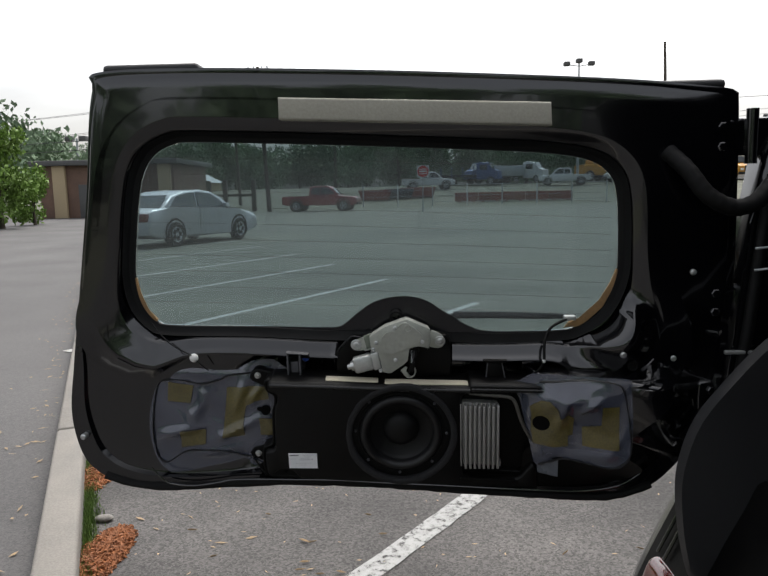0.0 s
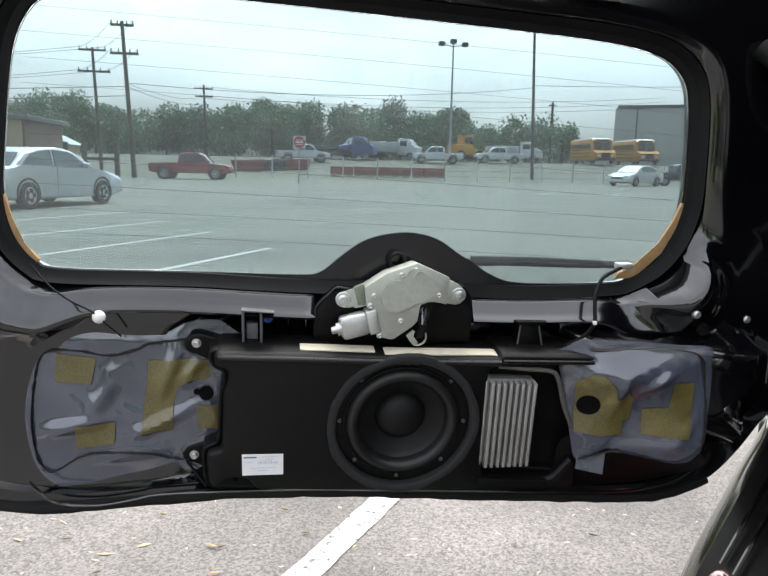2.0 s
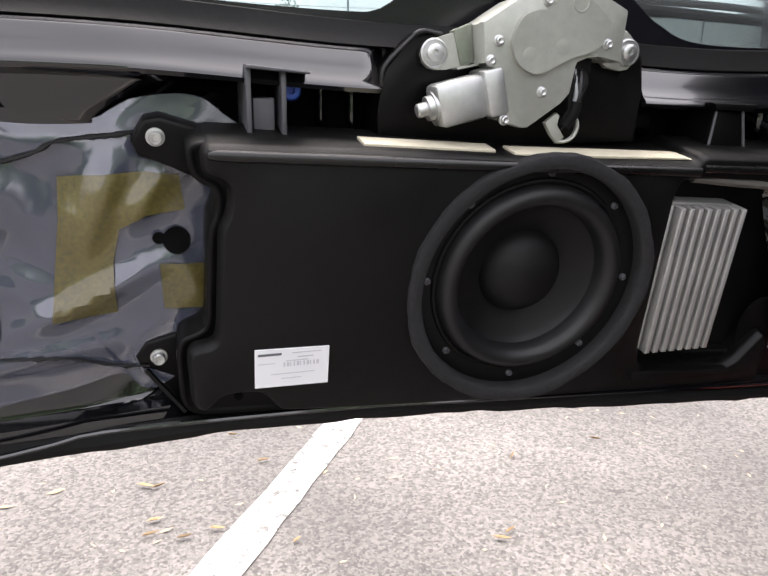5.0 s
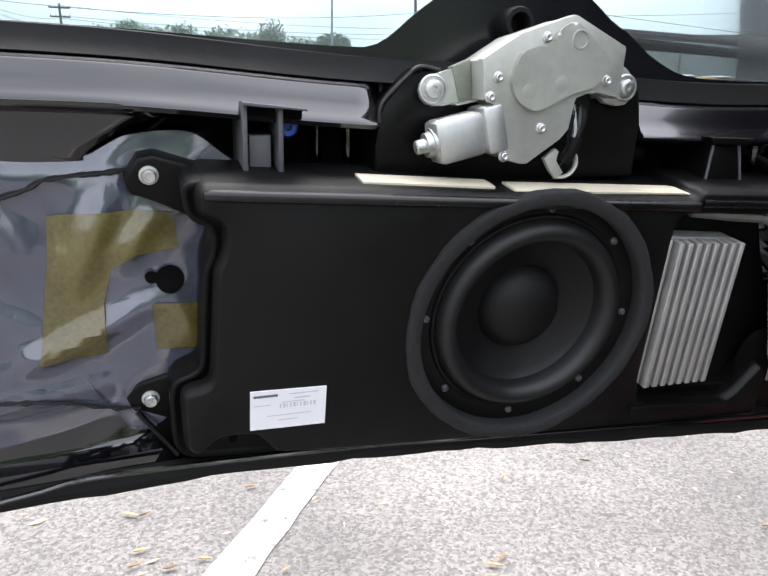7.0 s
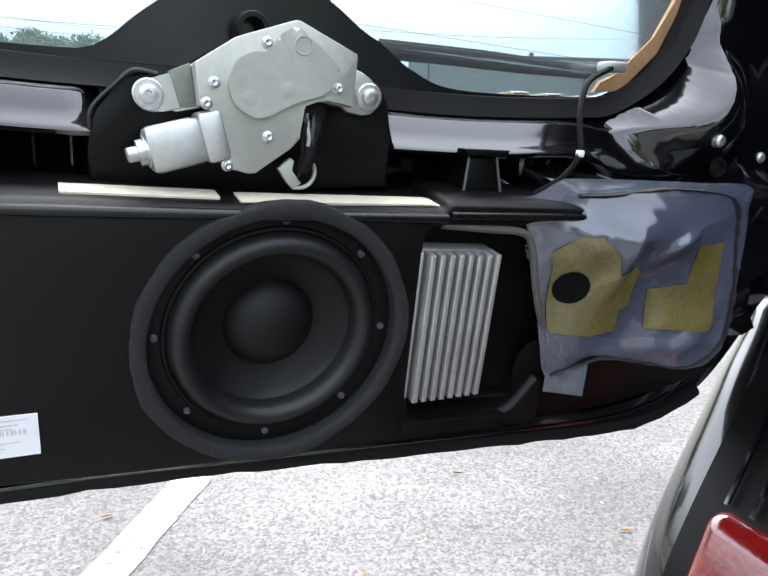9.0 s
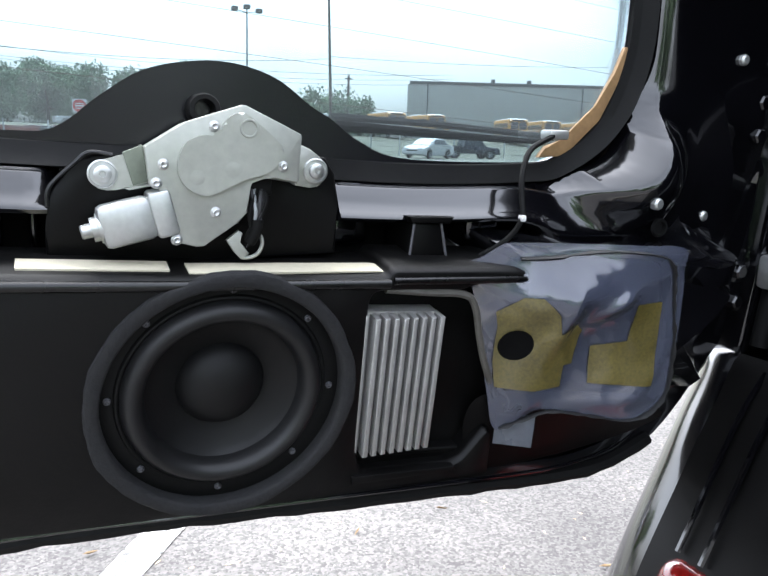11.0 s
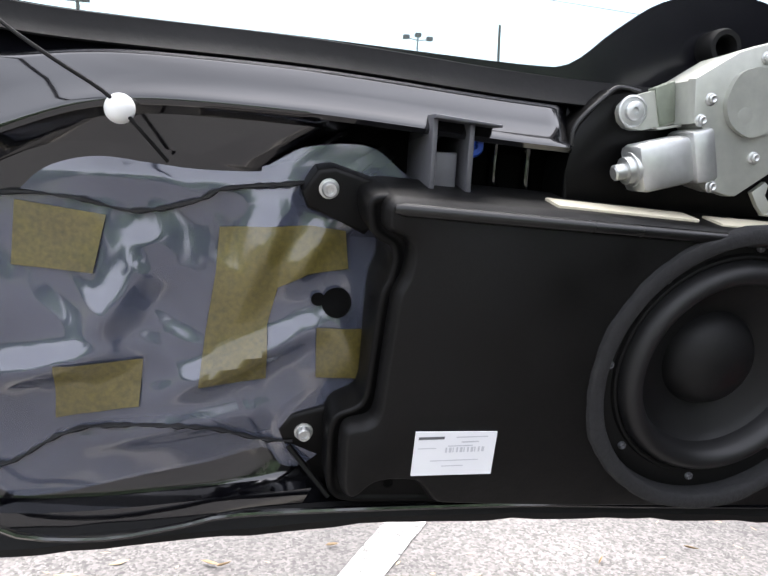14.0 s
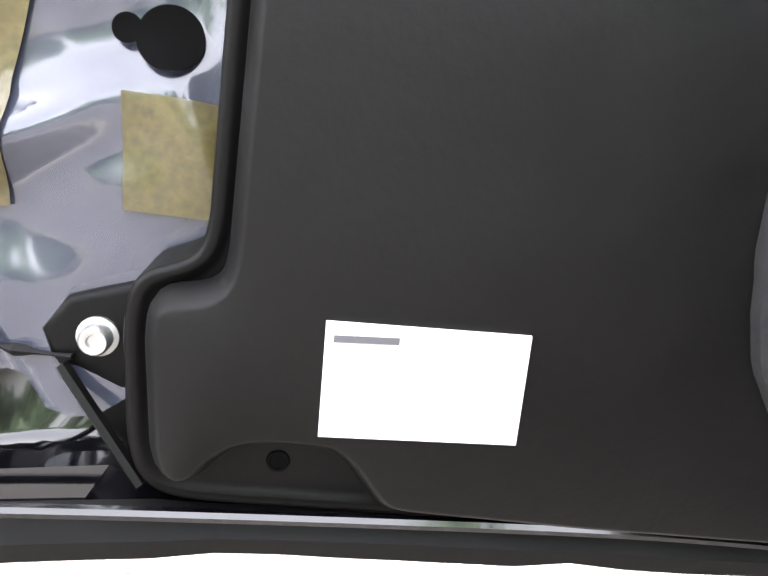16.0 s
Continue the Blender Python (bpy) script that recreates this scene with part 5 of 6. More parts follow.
scatter_leaves("leaf_litter", 260, lambda r: (lambda s, q: (K0.x + KD.x * s + KN.x * q, K0.y + KD.y * s + KN.y * q, 0.0))(r.uniform(-2, 9), r.choice((-0.05 - abs(r.gauss(0, 0.12)), 0.2 + abs(r.gauss(0, 0.35))))), 0.05, DRY_LEAF, "brown leaf litter gathered along the kerb", "leaf litter", 5)
scatter_leaves("twig_litter", 240, lambda r: (r.uniform(-1.0, 2.2), r.uniform(1.4, 3.6), 0.0), 0.022, DRY_LEAF, "small dry leaf crumbs on the asphalt", "leaf litter", 6, 0.003)


def heap(cx, cy, rx, ry, high, n, seed):
    r = random.Random(seed)
    verts, faces = [], []
    for _ in range(n):
        a, q = r.uniform(0, 6.28), math.sqrt(r.random())
        x, y = cx + rx * q * math.cos(a) * 1.0, cy + ry * q * math.sin(a)
        z = high * (1 - q * q) * r.uniform(0.3, 1)
        l, w, t = r.uniform(0.012, 0.04), r.uniform(0.004, 0.010), r.uniform(0.003, 0.006)
        m = Matrix.Translation((x, y, z + 0.003)) @ Euler((r.uniform(-0.6, 0.6), r.uniform(-0.6, 0.6), r.uniform(0, 6.28))).to_matrix().to_4x4()
        k = len(verts)
        for p in ((-l, -w, -t), (l, -w, -t), (l, w, -t), (-l, w, -t), (-l * 0.8, -w * 0.7, t), (l * 0.9, -w * 0.8, t), (l * 0.8, w * 0.7, t), (-l, w * 0.8, t)):
            verts.append(tuple(m @ (Vector(p) * 0.55)))
        faces += [(k, k + 1, k + 5, k + 4), (k + 1, k + 2, k + 6, k + 5), (k + 2, k + 3, k + 7, k + 6), (k + 3, k, k + 4, k + 7), (k + 4, k + 5, k + 6, k + 7)]
    ob = new("mulch_heap", stuff_mesh(verts, faces, "mulch_heap", MULCH))
    return tagged(ob, "orange-brown wood chip mulch heaped beside the kerb", "mulch", kind="stuff")


heap(-1.03, 2.33, 0.085, 0.22, 0.03, 1400, 1)
heap(-1.36, 3.02, 0.09, 0.22, 0.025, 900, 2)


def grass_strip():
    r = random.Random(8)
    verts, faces = [], []
    for _ in range(7000):
        s = r.uniform(-1.2, 1.35)
        q = 0.14 + abs(r.gauss(0, 0.022))
        p = K0 + KD * s + KN * q
        a, h, w = r.uniform(0, 6.28), r.uniform(0.012, 0.04), 0.0022
        dx, dy = math.cos(a), math.sin(a)
        lean = r.uniform(0.0, 0.7) * h
        k = len(verts)
        verts += [(p.x - dx * w, p.y - dy * w, 0.0), (p.x + dx * w, p.y + dy * w, 0.0), (p.x - dy * lean, p.y + dx * lean, h)]
        faces.append((k, k + 1, k + 2))
    ob = new("grass_tuft_row", stuff_mesh(verts, faces, "grass_tuft_row", GRASS))
    return tagged(ob, "bright green grass growing along the kerb", "grass", kind="stuff")


grass_strip()
b = bmesh.new()
bmesh.ops.create_icosphere(b, subdivisions=2, radius=0.03, matrix=Matrix.Translation((-1.13, 2.60, 0.012)) @ Matrix.Diagonal((1.3, 0.8, 0.45, 1)))
solo("stone", b, CONCRETE, "pale flat stone beside the mulch", "stone")

# ---- the parked car that carries the tailgate ----
car = thing("car", "glossy black boxy car with its cargo opening uncovered", "car", (1.6, 0.5, 0.0))


def rear_corner(painted):
    """The rear face with its rounded outer corner, swept along the car's width."""
    prof = [(x + 0.016, z) for x, z in ((0.640, 0.775), (0.626, 0.785), (0.614, 0.775), (0.596, 0.735), (0.570, 0.685), (0.544, 0.630), (0.520, 0.580), (0.500, 0.535), (0.480, 0.48), (0.466, 0.40), (0.470, 0.32), (0.50, 0.25))]
    pr = spline(prof, 40, False)
    bm = bmesh.new()
    path = [(1.275 + 0.07 * math.sin(radians(a)), 0.07 * (1 - math.cos(radians(a)))) for a in np.linspace(0, 90, 9)]
    cols = path if painted else [(-0.38, 0.0), (0.4, 0.0), (0.9, 0.0), (1.1, 0.0), path[0]]
    rings = [[bm.verts.new((x + dx, y, z)) for x, z in pr] for y, dx in cols]
    if painted:
        rings.append([bm.verts.new((3.9, 1.345, z)) for x, z in pr])
    for a, b in zip(rings, rings[1:]):
        for i in range(len(pr) - 1):
            bm.faces.new((a[i], a[i + 1], b[i + 1], b[i]))
    return bm


part("rear_quarter", rear_corner(True), BLACK_PAINT, car, "glossy black rear quarter corner", angle=60)
part("rear_face", rear_corner(False), BLACK_PLASTIC, car, "dull black rear face below the opening", angle=60)
part("sill_step", block(0.64, 0.80, -0.3, 1.335, 0.70, 0.772, 0.012, 3), BLACK_PLASTIC, car, "black sill step")
for y0, dx in ((1.235, 0.012), (1.205, 0.012)):
    pts = [(x + dx, y0, z) for x, z in spline([(0.622, 0.775), (0.592, 0.735), (0.566, 0.685), (0.540, 0.630), (0.516, 0.580)], 20, False)]
    part("panel_edge", tube(pts, 0.0035, 6), BLACK_PAINT, car, "raised panel edge")
b = bmesh.new()
b2 = prism([(0.655, 0.775), (0.68, 1.0), (0.70, 1.2), (0.72, 1.32), (0.762, 1.42), (0.84, 1.57), (1.0, 1.57), (1.0, 0.775)], 1.285, 1.345, 0.015, 3, bm=b)
part("rear_pillar", b, BLACK_PAINT, car, "glossy black rear pillar")
part("weatherstrip", tube([(0.672, 1.275, 0.79), (0.70, 1.275, 1.0), (0.72, 1.275, 1.2), (0.745, 1.275, 1.33), (0.80, 1.275, 1.45)], 0.011, 10), SOFT_BLACK, car, "black rubber weatherstrip")
part("side_wall", block(0.98, 3.9, 1.30, 1.345, 0.25, 1.60, 0.02), BLACK_PAINT, car, "black side panel")
part("side_wall", block(0.75, 3.9, -0.40, -0.355, 0.25, 1.60, 0.02), BLACK_PAINT, car)
part("roof", block(0.80, 3.4, -0.40, 1.345, 1.585, 1.65, 0.03, 3), BLACK_PAINT, car, "black roof")
part("cargo_floor", block(0.70, 2.6, -0.36, 1.31, 0.60, 0.68, 0.01), GREY_PLASTIC, car, "dark carpeted cargo floor")
part("seat_back", block(2.1, 2.3, -0.3, 1.25, 0.68, 1.25, 0.05, 3), GREY_PLASTIC, car, "dark grey seat back")
part("cabin_front", block(3.2, 3.3, -0.38, 1.31, 0.3, 1.6, 0.02), GREY_PLASTIC, car)
part("inner_trim", block(0.99, 2.1, 1.262, 1.298, 0.68, 1.55, 0.012), GREY_PLASTIC, car, "dark grey inner trim")
part("latch", block(0.66, 0.70, 1.255, 1.285, 0.86, 0.90, 0.006), BRIGHT_STEEL, car, "bright striker latch")
for z in (1.155, 1.115):
    part("bright_bracket", tube([(0.70, 1.262, z), (0.73, 1.24, z + 0.006), (0.78, 1.22, z + 0.004)], 0.0022, 8), GALVANISED, car)
lens = block(0.472, 0.71, 1.04, 1.250, 0.40, 0.576, 0.022, 5)
for v in lens.verts:
    v.co.x += 0.024 + 0.32 * (v.co.z - 0.52)
    v.co.z -= 0.12 * max(0.0, v.co.x - 0.50)
part("tail_lamp", lens, RED_LENS, car, "red tail lamp lens")
rim = lathe([(0.33, 0.0), (0.33, 0.2)], (1.35, 0.33), 40)
for v in rim.verts:
    v.co.y = 1.15 + v.co.y
wheel = part("wheel", rim, TYRE, car)
rim = lathe([(0.33, 0.0), (0.33, 0.2)], (1.35, 0.33), 40)
for v in rim.verts:
    v.co.y = -0.38 + v.co.y
part("wheel", rim, TYRE, car)

# removed trim panel propped against the opening
panel_out = spline([(0.545, 0.585), (0.518, 0.66), (0.506, 0.76), (0.512, 0.82), (0.535, 0.885), (0.58, 0.945), (0.64, 1.01), (0.72, 1.07), (0.85, 1.12), (1.0, 1.13), (1.1, 1.10), (1.1, 0.70), (0.95, 0.685), (0.70, 0.682), (0.60, 0.60)], 90)
panel = bmesh.new()
prism([tuple(p) for p in panel_out], 1.085, 1.115, 0.014, 4, bm=panel)
solo("trim_panel", panel, GREY_PLASTIC, "dark grey plastic trim panel propped in the cargo opening", "trim panel", angle=60)

# ---- vehicles in the lot and the yard ----


def hull(outline, w, bevel=0.08, taper=None, bm=None):
    """A body with the side outline (x, z), w wide, both shoulders rounded; taper(z) narrows it upwards."""
    out = bm or bmesh.new()
    b = bmesh.new()
    a = [b.verts.new((x, -w / 2, z)) for x, z in outline]
    c = [b.verts.new((x, w / 2, z)) for x, z in outline]
    f1, f2 = b.faces.new(a), b.faces.new(c[::-1])
    for i in range(len(a)):
        j = (i + 1) % len(a)
        b.faces.new((a[i], c[i], c[j], a[j]))
    bmesh.ops.bevel(b, geom=list(f1.edges) + list(f2.edges), offset=bevel, segments=3, profile=0.5, affect="EDGES", clamp_overlap=True)
    if taper:
        for v in b.verts:
            v.co.y *= taper(v.co.z)
    bmesh.ops.triangulate(b, faces=[q for q in b.faces if len(q.verts) > 4])
    me = bpy.data.meshes.new("tmp")
    b.to_mesh(me)
    b.free()
    out.from_mesh(me)
    bpy.data.meshes.remove(me)
    return out


def wheel_at(parent, x, y, r, side):
    w = lathe([(r * 0.6, -0.10 * side), (r * 0.93, -0.105 * side), (r, -0.08 * side), (r, 0.08 * side), (r * 0.93, 0.1 * side), (0.003, 0.1 * side)], (x, r), 28)
    bmesh.ops.translate(w, verts=w.verts, vec=(0, y, 0))
    wh = part("wheel", w, TYRE, parent)
    d = lathe([(r * 0.64, -0.095 * side), (r * 0.60, -0.108 * side), (r * 0.5, -0.085 * side), (r * 0.2, -0.09 * side), (r * 0.16, -0.11 * side), (0.003, -0.11 * side)], (x, r), 28)
    bmesh.ops.translate(d, verts=d.verts, vec=(0, y, 0))
    part("rim", d, RIM, wh)
    for k in range(5):
        a = 2 * math.pi * k / 5 + 0.3
        h = block(-0.05 * r / 0.31, 0.05 * r / 0.31, -0.006, 0.006, 0.22 * r, 0.52 * r, 0.0, m=Matrix.Translation((x, y - 0.1 * side, r)) @ Matrix.Rotation(a, 4, "Y"))
        part("rim_gap", h, TYRE, wh)


def place(x, y, yaw, scale=1.0):
    return pose(x, y, rise(y), 0, 0, yaw) @ Matrix.Diagonal((scale, scale, scale, 1))


def sedan(name, paint, label, m, glassy=DARK_GLASS):
    ob = thing(name, label, "car")
    body = [(-2.30, 0.34), (-2.32, 0.62), (-2.26, 0.88), (-2.10, 0.97), (-1.55, 1.01), (-0.6, 0.98), (0.5, 0.96), (1.30, 0.92), (1.95, 0.80), (2.26, 0.66), (2.32, 0.50), (2.28, 0.30), (1.75, 0.22), (-1.85, 0.22)]
    part("body", hull(body, 1.78, 0.09), paint, ob)
    cab = [(-1.72, 0.96), (-1.25, 1.30), (-0.75, 1.42), (-0.1, 1.455), (0.35, 1.40), (0.75, 1.22), (1.20, 0.95)]
    t = lambda z: 1 - 0.30 * max(0, z - 0.95)
    part("cabin", hull(cab, 1.62, 0.07, t), paint, ob)
    for sg in (-1, 1):
        y = 0.815 * sg
        for pts in ([(-1.42, 1.02), (-1.10, 1.29), (-0.72, 1.36), (-0.38, 1.385), (-0.40, 1.0)], [(-0.33, 1.0), (-0.31, 1.388), (0.28, 1.345), (0.60, 1.18), (0.86, 0.99)]):
            g = prism(pts, -0.012, 0.012)
            for v in g.verts:
                v.co.y = v.co.y + y * t(v.co.z) + 0.004 * sg
            part("side_window", g, glassy, ob)
        part("wing_mirror", block(0.72, 0.88, 0.86 * sg - 0.08, 0.86 * sg + 0.08, 0.96, 1.08, 0.03), paint, ob)
        for x in (-1.36, 1.36):
            arch = lathe([(0.40, 0), (0.38, -0.012), (0.34, -0.012), (0.33, 0.03), (0.001, 0.03)], (x, 0.34), 28)
            for v in arch.verts:
                v.co.y = (0.888 - v.co.y * 1.0) * sg if sg > 0 else -(0.888 - v.co.y)
                v.co.z = max(v.co.z, 0.2)
            part("wheel_arch", arch, TYRE, ob)
            wheel_at(ob, x, 0.83 * sg, 0.315, -sg)
        part("headlight", block(1.98, 2.27, 0.42 * sg if sg > 0 else -0.80, 0.80 if sg > 0 else -0.42, 0.60, 0.74, 0.03), CLEAR_LENS, ob)
        part("tail_light", block(-2.335, -2.12, 0.5 if sg > 0 else -0.85, 0.85 if sg > 0 else -0.5, 0.66, 0.88, 0.03), RED_LENS, ob)
        part("door_seam", block(-0.375, -0.36, 0.885 * sg - 0.006, 0.885 * sg + 0.006, 0.32, 0.98), TYRE, ob)
        part("door_handle", block(-0.62, -0.44, 0.89 * sg - 0.012, 0.89 * sg + 0.012, 0.84, 0.87), paint, ob)
    for (x0, z0), (x1, z1), wd in (((1.14, 0.985), (0.42, 1.385), 1.40), ((-1.66, 1.0), (-1.28, 1.305), 1.36)):
        g = bmesh.new()
        off = Vector((0.012 if x0 > 0 else -0.012, 0, 0.014))
        g.faces.new([g.verts.new(Vector(p) + off) for p in ((x0, -wd / 2, z0), (x0, wd / 2, z0), (x1, wd / 2 * 0.86, z1), (x1, -wd / 2 * 0.86, z1))])
        g2 = bmesh.ops.extrude_face_region(g, geom=list(g.faces))
        bmesh.ops.translate(g, verts=[v for v in g2["geom"] if isinstance(v, bmesh.types.BMVert)], vec=-off * 0.8)
        part("windscreen", g, glassy, ob)
    part("grille", block(2.28, 2.33, -0.45, 0.45, 0.52, 0.62, 0.01), TYRE, ob)
    part("number_plate", block(2.31, 2.345, -0.2, 0.2, 0.36, 0.46, 0.005), WHITE_PAINT, ob)
    ob.matrix_world = m
    return ob


def pickup(name, paint, label, m):
    ob = thing(name, label, "pickup truck")
    body = [(-2.60, 0.50), (-2.60, 1.02), (-0.75, 1.04), (0.95, 1.06), (2.25, 0.98), (2.52, 0.86), (2.55, 0.45), (2.2, 0.40), (-2.3, 0.42)]
    part("body", hull(body, 1.85, 0.06), paint, ob)
    cab = [(-0.78, 1.02), (-0.68, 1.62), (-0.3, 1.72), (0.55, 1.70), (0.85, 1.55), (1.32, 1.05)]
    t = lambda z: 1 - 0.2 * max(0, z - 1.05)
    part("cabin", hull(cab, 1.70, 0.06, t), paint, ob)
    for sg in (-1, 1):
        for pts in ([(-0.60, 1.14), (-0.54, 1.58), (0.02, 1.62), (0.02, 1.12)], [(0.08, 1.12), (0.08, 1.62), (0.52, 1.60), (0.74, 1.48), (1.06, 1.14)]):
            g = prism(pts, -0.012, 0.012)
            for v in g.verts:
                v.co.y = v.co.y + 0.853 * sg * t(v.co.z)
            part("side_window", g, DARK_GLASS, ob)
        for x in (-1.62, 1.62):
            arch = lathe([(0.47, 0), (0.45, -0.012), (0.40, -0.012), (0.39, 0.03), (0.001, 0.03)], (x, 0.42), 28)
            for v in arch.verts:
                v.co.y = sg * (0.922 - v.co.y)
            part("wheel_arch", arch, TYRE, ob)
            wheel_at(ob, x, 0.86 * sg, 0.375, -sg)
        part("headlight", block(2.40, 2.57, 0.5 if sg > 0 else -0.85, 0.85 if sg > 0 else -0.5, 0.70, 0.86, 0.02), CLEAR_LENS, ob)
        part("tail_light", block(-2.62, -2.55, 0.78 if sg > 0 else -0.9, 0.9 if sg > 0 else -0.78, 0.70, 0.98, 0.01), RED_LENS, ob)
    part("windscreen", block(-0.02, 0.02, -0.72, 0.72, 0.0, 0.58, 0.01, m=Matrix.Translation((1.28, 0, 1.10)) @ Matrix.Rotation(radians(-43), 4, "Y")), DARK_GLASS, ob)
    part("bed_floor", block(-2.5, -0.85, -0.80, 0.80, 1.03, 1.05), TYRE, ob)
    part("bumper", block(2.48, 2.62, -0.9, 0.9, 0.42, 0.60, 0.03), TYRE, ob)
    ob.matrix_world = m
    return ob


sedan("sedan", SILVER_PAINT, "silver four-door sedan parked on the asphalt lot", place(-5.6, 19.2, 66, 0.98), PALE_GLASS)
pickup("pickup_truck", RED_PAINT, "faded red pickup truck parked at the lot edge", place(-4.55, 48.6, -6, 1.0))
sedan("sedan", WHITE_PAINT, "white sedan parked facing across the lot", place(27.2, 49.0, -150, 1.05))
pickup("pickup_truck", NAVY_PAINT, "dark blue pickup truck parked behind a white sedan", place(33.4, 53.0, -10, 1.0))
pickup("pickup_truck", WHITE_PAINT, "white pickup truck parked in the yard", place(4.2, 74.0, 5, 1.05))
pickup("pickup_truck", WHITE_PAINT, "white work pickup parked in the yard", place(18.8, 76.0, 170, 1.05))
pickup("pickup_truck", WHITE_PAINT, "white pickup beside the yellow loader", place(26.8, 79.0, 175, 1.05))


def school_bus(m, seed):
    ob = thing("school_bus", "yellow school bus parked in a row in the yard", "bus", group="school buses in the yard")
    body = [(-5.2, 0.55), (-5.2, 2.75), (-5.05, 2.95), (3.3, 2.95), (3.55, 2.75), (3.75, 1.65), (4.9, 1.50), (5.1, 1.3), (5.1, 0.5), (4.8, 0.45), (-5.0, 0.45)]
    part("body", hull(body, 2.4, 0.12), BUS_YELLOW, ob)
    part("roof", hull([(-5.0, 2.93), (-4.6, 3.08), (2.9, 3.08), (3.2, 2.93)], 2.1, 0.08), WHITE_PAINT, ob, "white bus roof")
    part("windscreen", block(-0.02, 0.02, -0.98, 0.98, 0, 0.95, 0.02, m=Matrix.Translation((3.78, 0, 1.70)) @ Matrix.Rotation(radians(-10), 4, "Y")), DARK_GLASS, ob)
    part("sign_board", block(3.45, 3.62, -0.8, 0.8, 2.72, 2.90, 0.02), TYRE, ob)
    part("windscreen_post", block(3.60, 3.80, -0.05, 0.05, 1.7, 2.65), BUS_YELLOW, ob)
    part("rear_window", block(-5.24, -5.19, -0.75, 0.75, 1.7, 2.5, 0.02), DARK_GLASS, ob)
    for sg in (-1, 1):
        for k in range(9):
            x = -4.7 + 0.86 * k
            part("side_window", block(x, x + 0.68, 1.19 * sg - 0.025, 1.19 * sg + 0.025, 1.85, 2.50, 0.02), DARK_GLASS, ob)
        for z in (0.85, 1.30, 1.68):
            part("rub_rail", block(-5.1, 3.4, 1.2 * sg - 0.02, 1.2 * sg + 0.02, z, z + 0.07), TYRE, ob)
        for x in (-3.0, 4.0):
            wheel_at(ob, x, 1.05 * sg, 0.48, -sg)
        part("headlight", block(5.0, 5.13, 0.6 if sg > 0 else -0.95, 0.95 if sg > 0 else -0.6, 0.85, 1.1, 0.02), CLEAR_LENS, ob)
    part("grille", block(5.06, 5.13, -0.5, 0.5, 0.75, 1.35, 0.02), TYRE, ob)
    part("bumper", block(5.05, 5.25, -1.15, 1.15, 0.45, 0.7, 0.03), TYRE, ob)
    ob.matrix_world = m
    return ob


first_bus = school_bus(place(40.0, 82.5, -98), 1)
for x, y, a in ((46.0, 83.0, -100), (56.2, 78.5, -112), (62.6, 80.0, -110), (68.6, 80.0, -108), (74.6, 80.0, -108), (80.5, 80.0, -106)):
    copy_thing(first_bus, place(x, y, a))


def box_truck(m, cab_paint, label, bed):
    ob = thing("flatbed_truck", label, "truck")
    part("cab", hull([(0.9, 0.6), (0.9, 2.35), (1.3, 2.5), (2.2, 2.4), (2.6, 1.7), (3.3, 1.5), (3.4, 0.6)], 2.1, 0.08), cab_paint, ob)
    part("windscreen", block(-0.02, 0.02, -0.85, 0.85, 0, 0.75, m=Matrix.Translation((2.62, 0, 1.68)) @ Matrix.Rotation(radians(-28), 4, "Y")), DARK_GLASS, ob)
    part("load_bed", block(-3.4, 0.8, -1.1, 1.1, 0.9, 1.15 + bed, 0.03), GALVANISED if bed > 0.3 else TYRE, ob)
    for k in range(4):
        part("stake", block(-3.2 + k * 1.25, -3.1 + k * 1.25, -1.13, -1.08, 0.9, 2.0), cab_paint, ob)
    for sg in (-1, 1):
        part("side_window", block(1.25, 2.1, 1.03 * sg - 0.03, 1.03 * sg + 0.03, 1.6, 2.2, 0.02), DARK_GLASS, ob)
        for x in (-2.3, 2.5):
            wheel_at(ob, x, 0.95 * sg, 0.45, -sg)
    ob.matrix_world = m
    return ob


box_truck(place(9.3, 80.0, -20), BLUE_PAINT, "blue flatbed work truck parked in the yard", 0.0)
box_truck(place(12.2, 82.0, 200), BLUE_PAINT, "blue truck with a pale body in the yard", 0.9)
box_truck(place(15.4, 84.0, -30), WHITE_PAINT, "white work truck with a low bed", 0.2)
box_truck(place(30.5, 84.0, -30), WHITE_PAINT, "white truck parked near the yard fence", 0.8)

loader = thing("wheel_loader", "yellow wheel loader standing in the yard", "loader")
part("body", hull([(-2.2, 0.8), (-2.2, 1.9), (-0.8, 2.0), (0.4, 1.7), (1.6, 1.2), (1.6, 0.7)], 1.9, 0.1), BUS_YELLOW, loader)
part("cab", hull([(-0.9, 1.9), (-0.8, 3.0), (0.4, 3.0), (0.6, 1.7)], 1.4, 0.06), BUS_YELLOW, loader)
part("cab_glass", hull([(-0.75, 2.1), (-0.7, 2.8), (0.35, 2.8), (0.5, 2.0)], 1.44, 0.03), DARK_GLASS, loader)
part("bucket", hull([(2.6, 0.3), (2.4, 1.1), (3.3, 1.2), (3.4, 0.3)], 2.4, 0.05), BUS_YELLOW, loader)
part("lift_arm", rod((0.6, 0.5, 1.6), (2.7, 0.5, 0.8), 0.12), BUS_YELLOW, loader)
for sg in (-1, 1):
    for x in (-1.4, 1.2):
        wheel_at(loader, x, 0.9 * sg, 0.65, -sg)
loader.matrix_world = place(24.0, 82.5, 20)

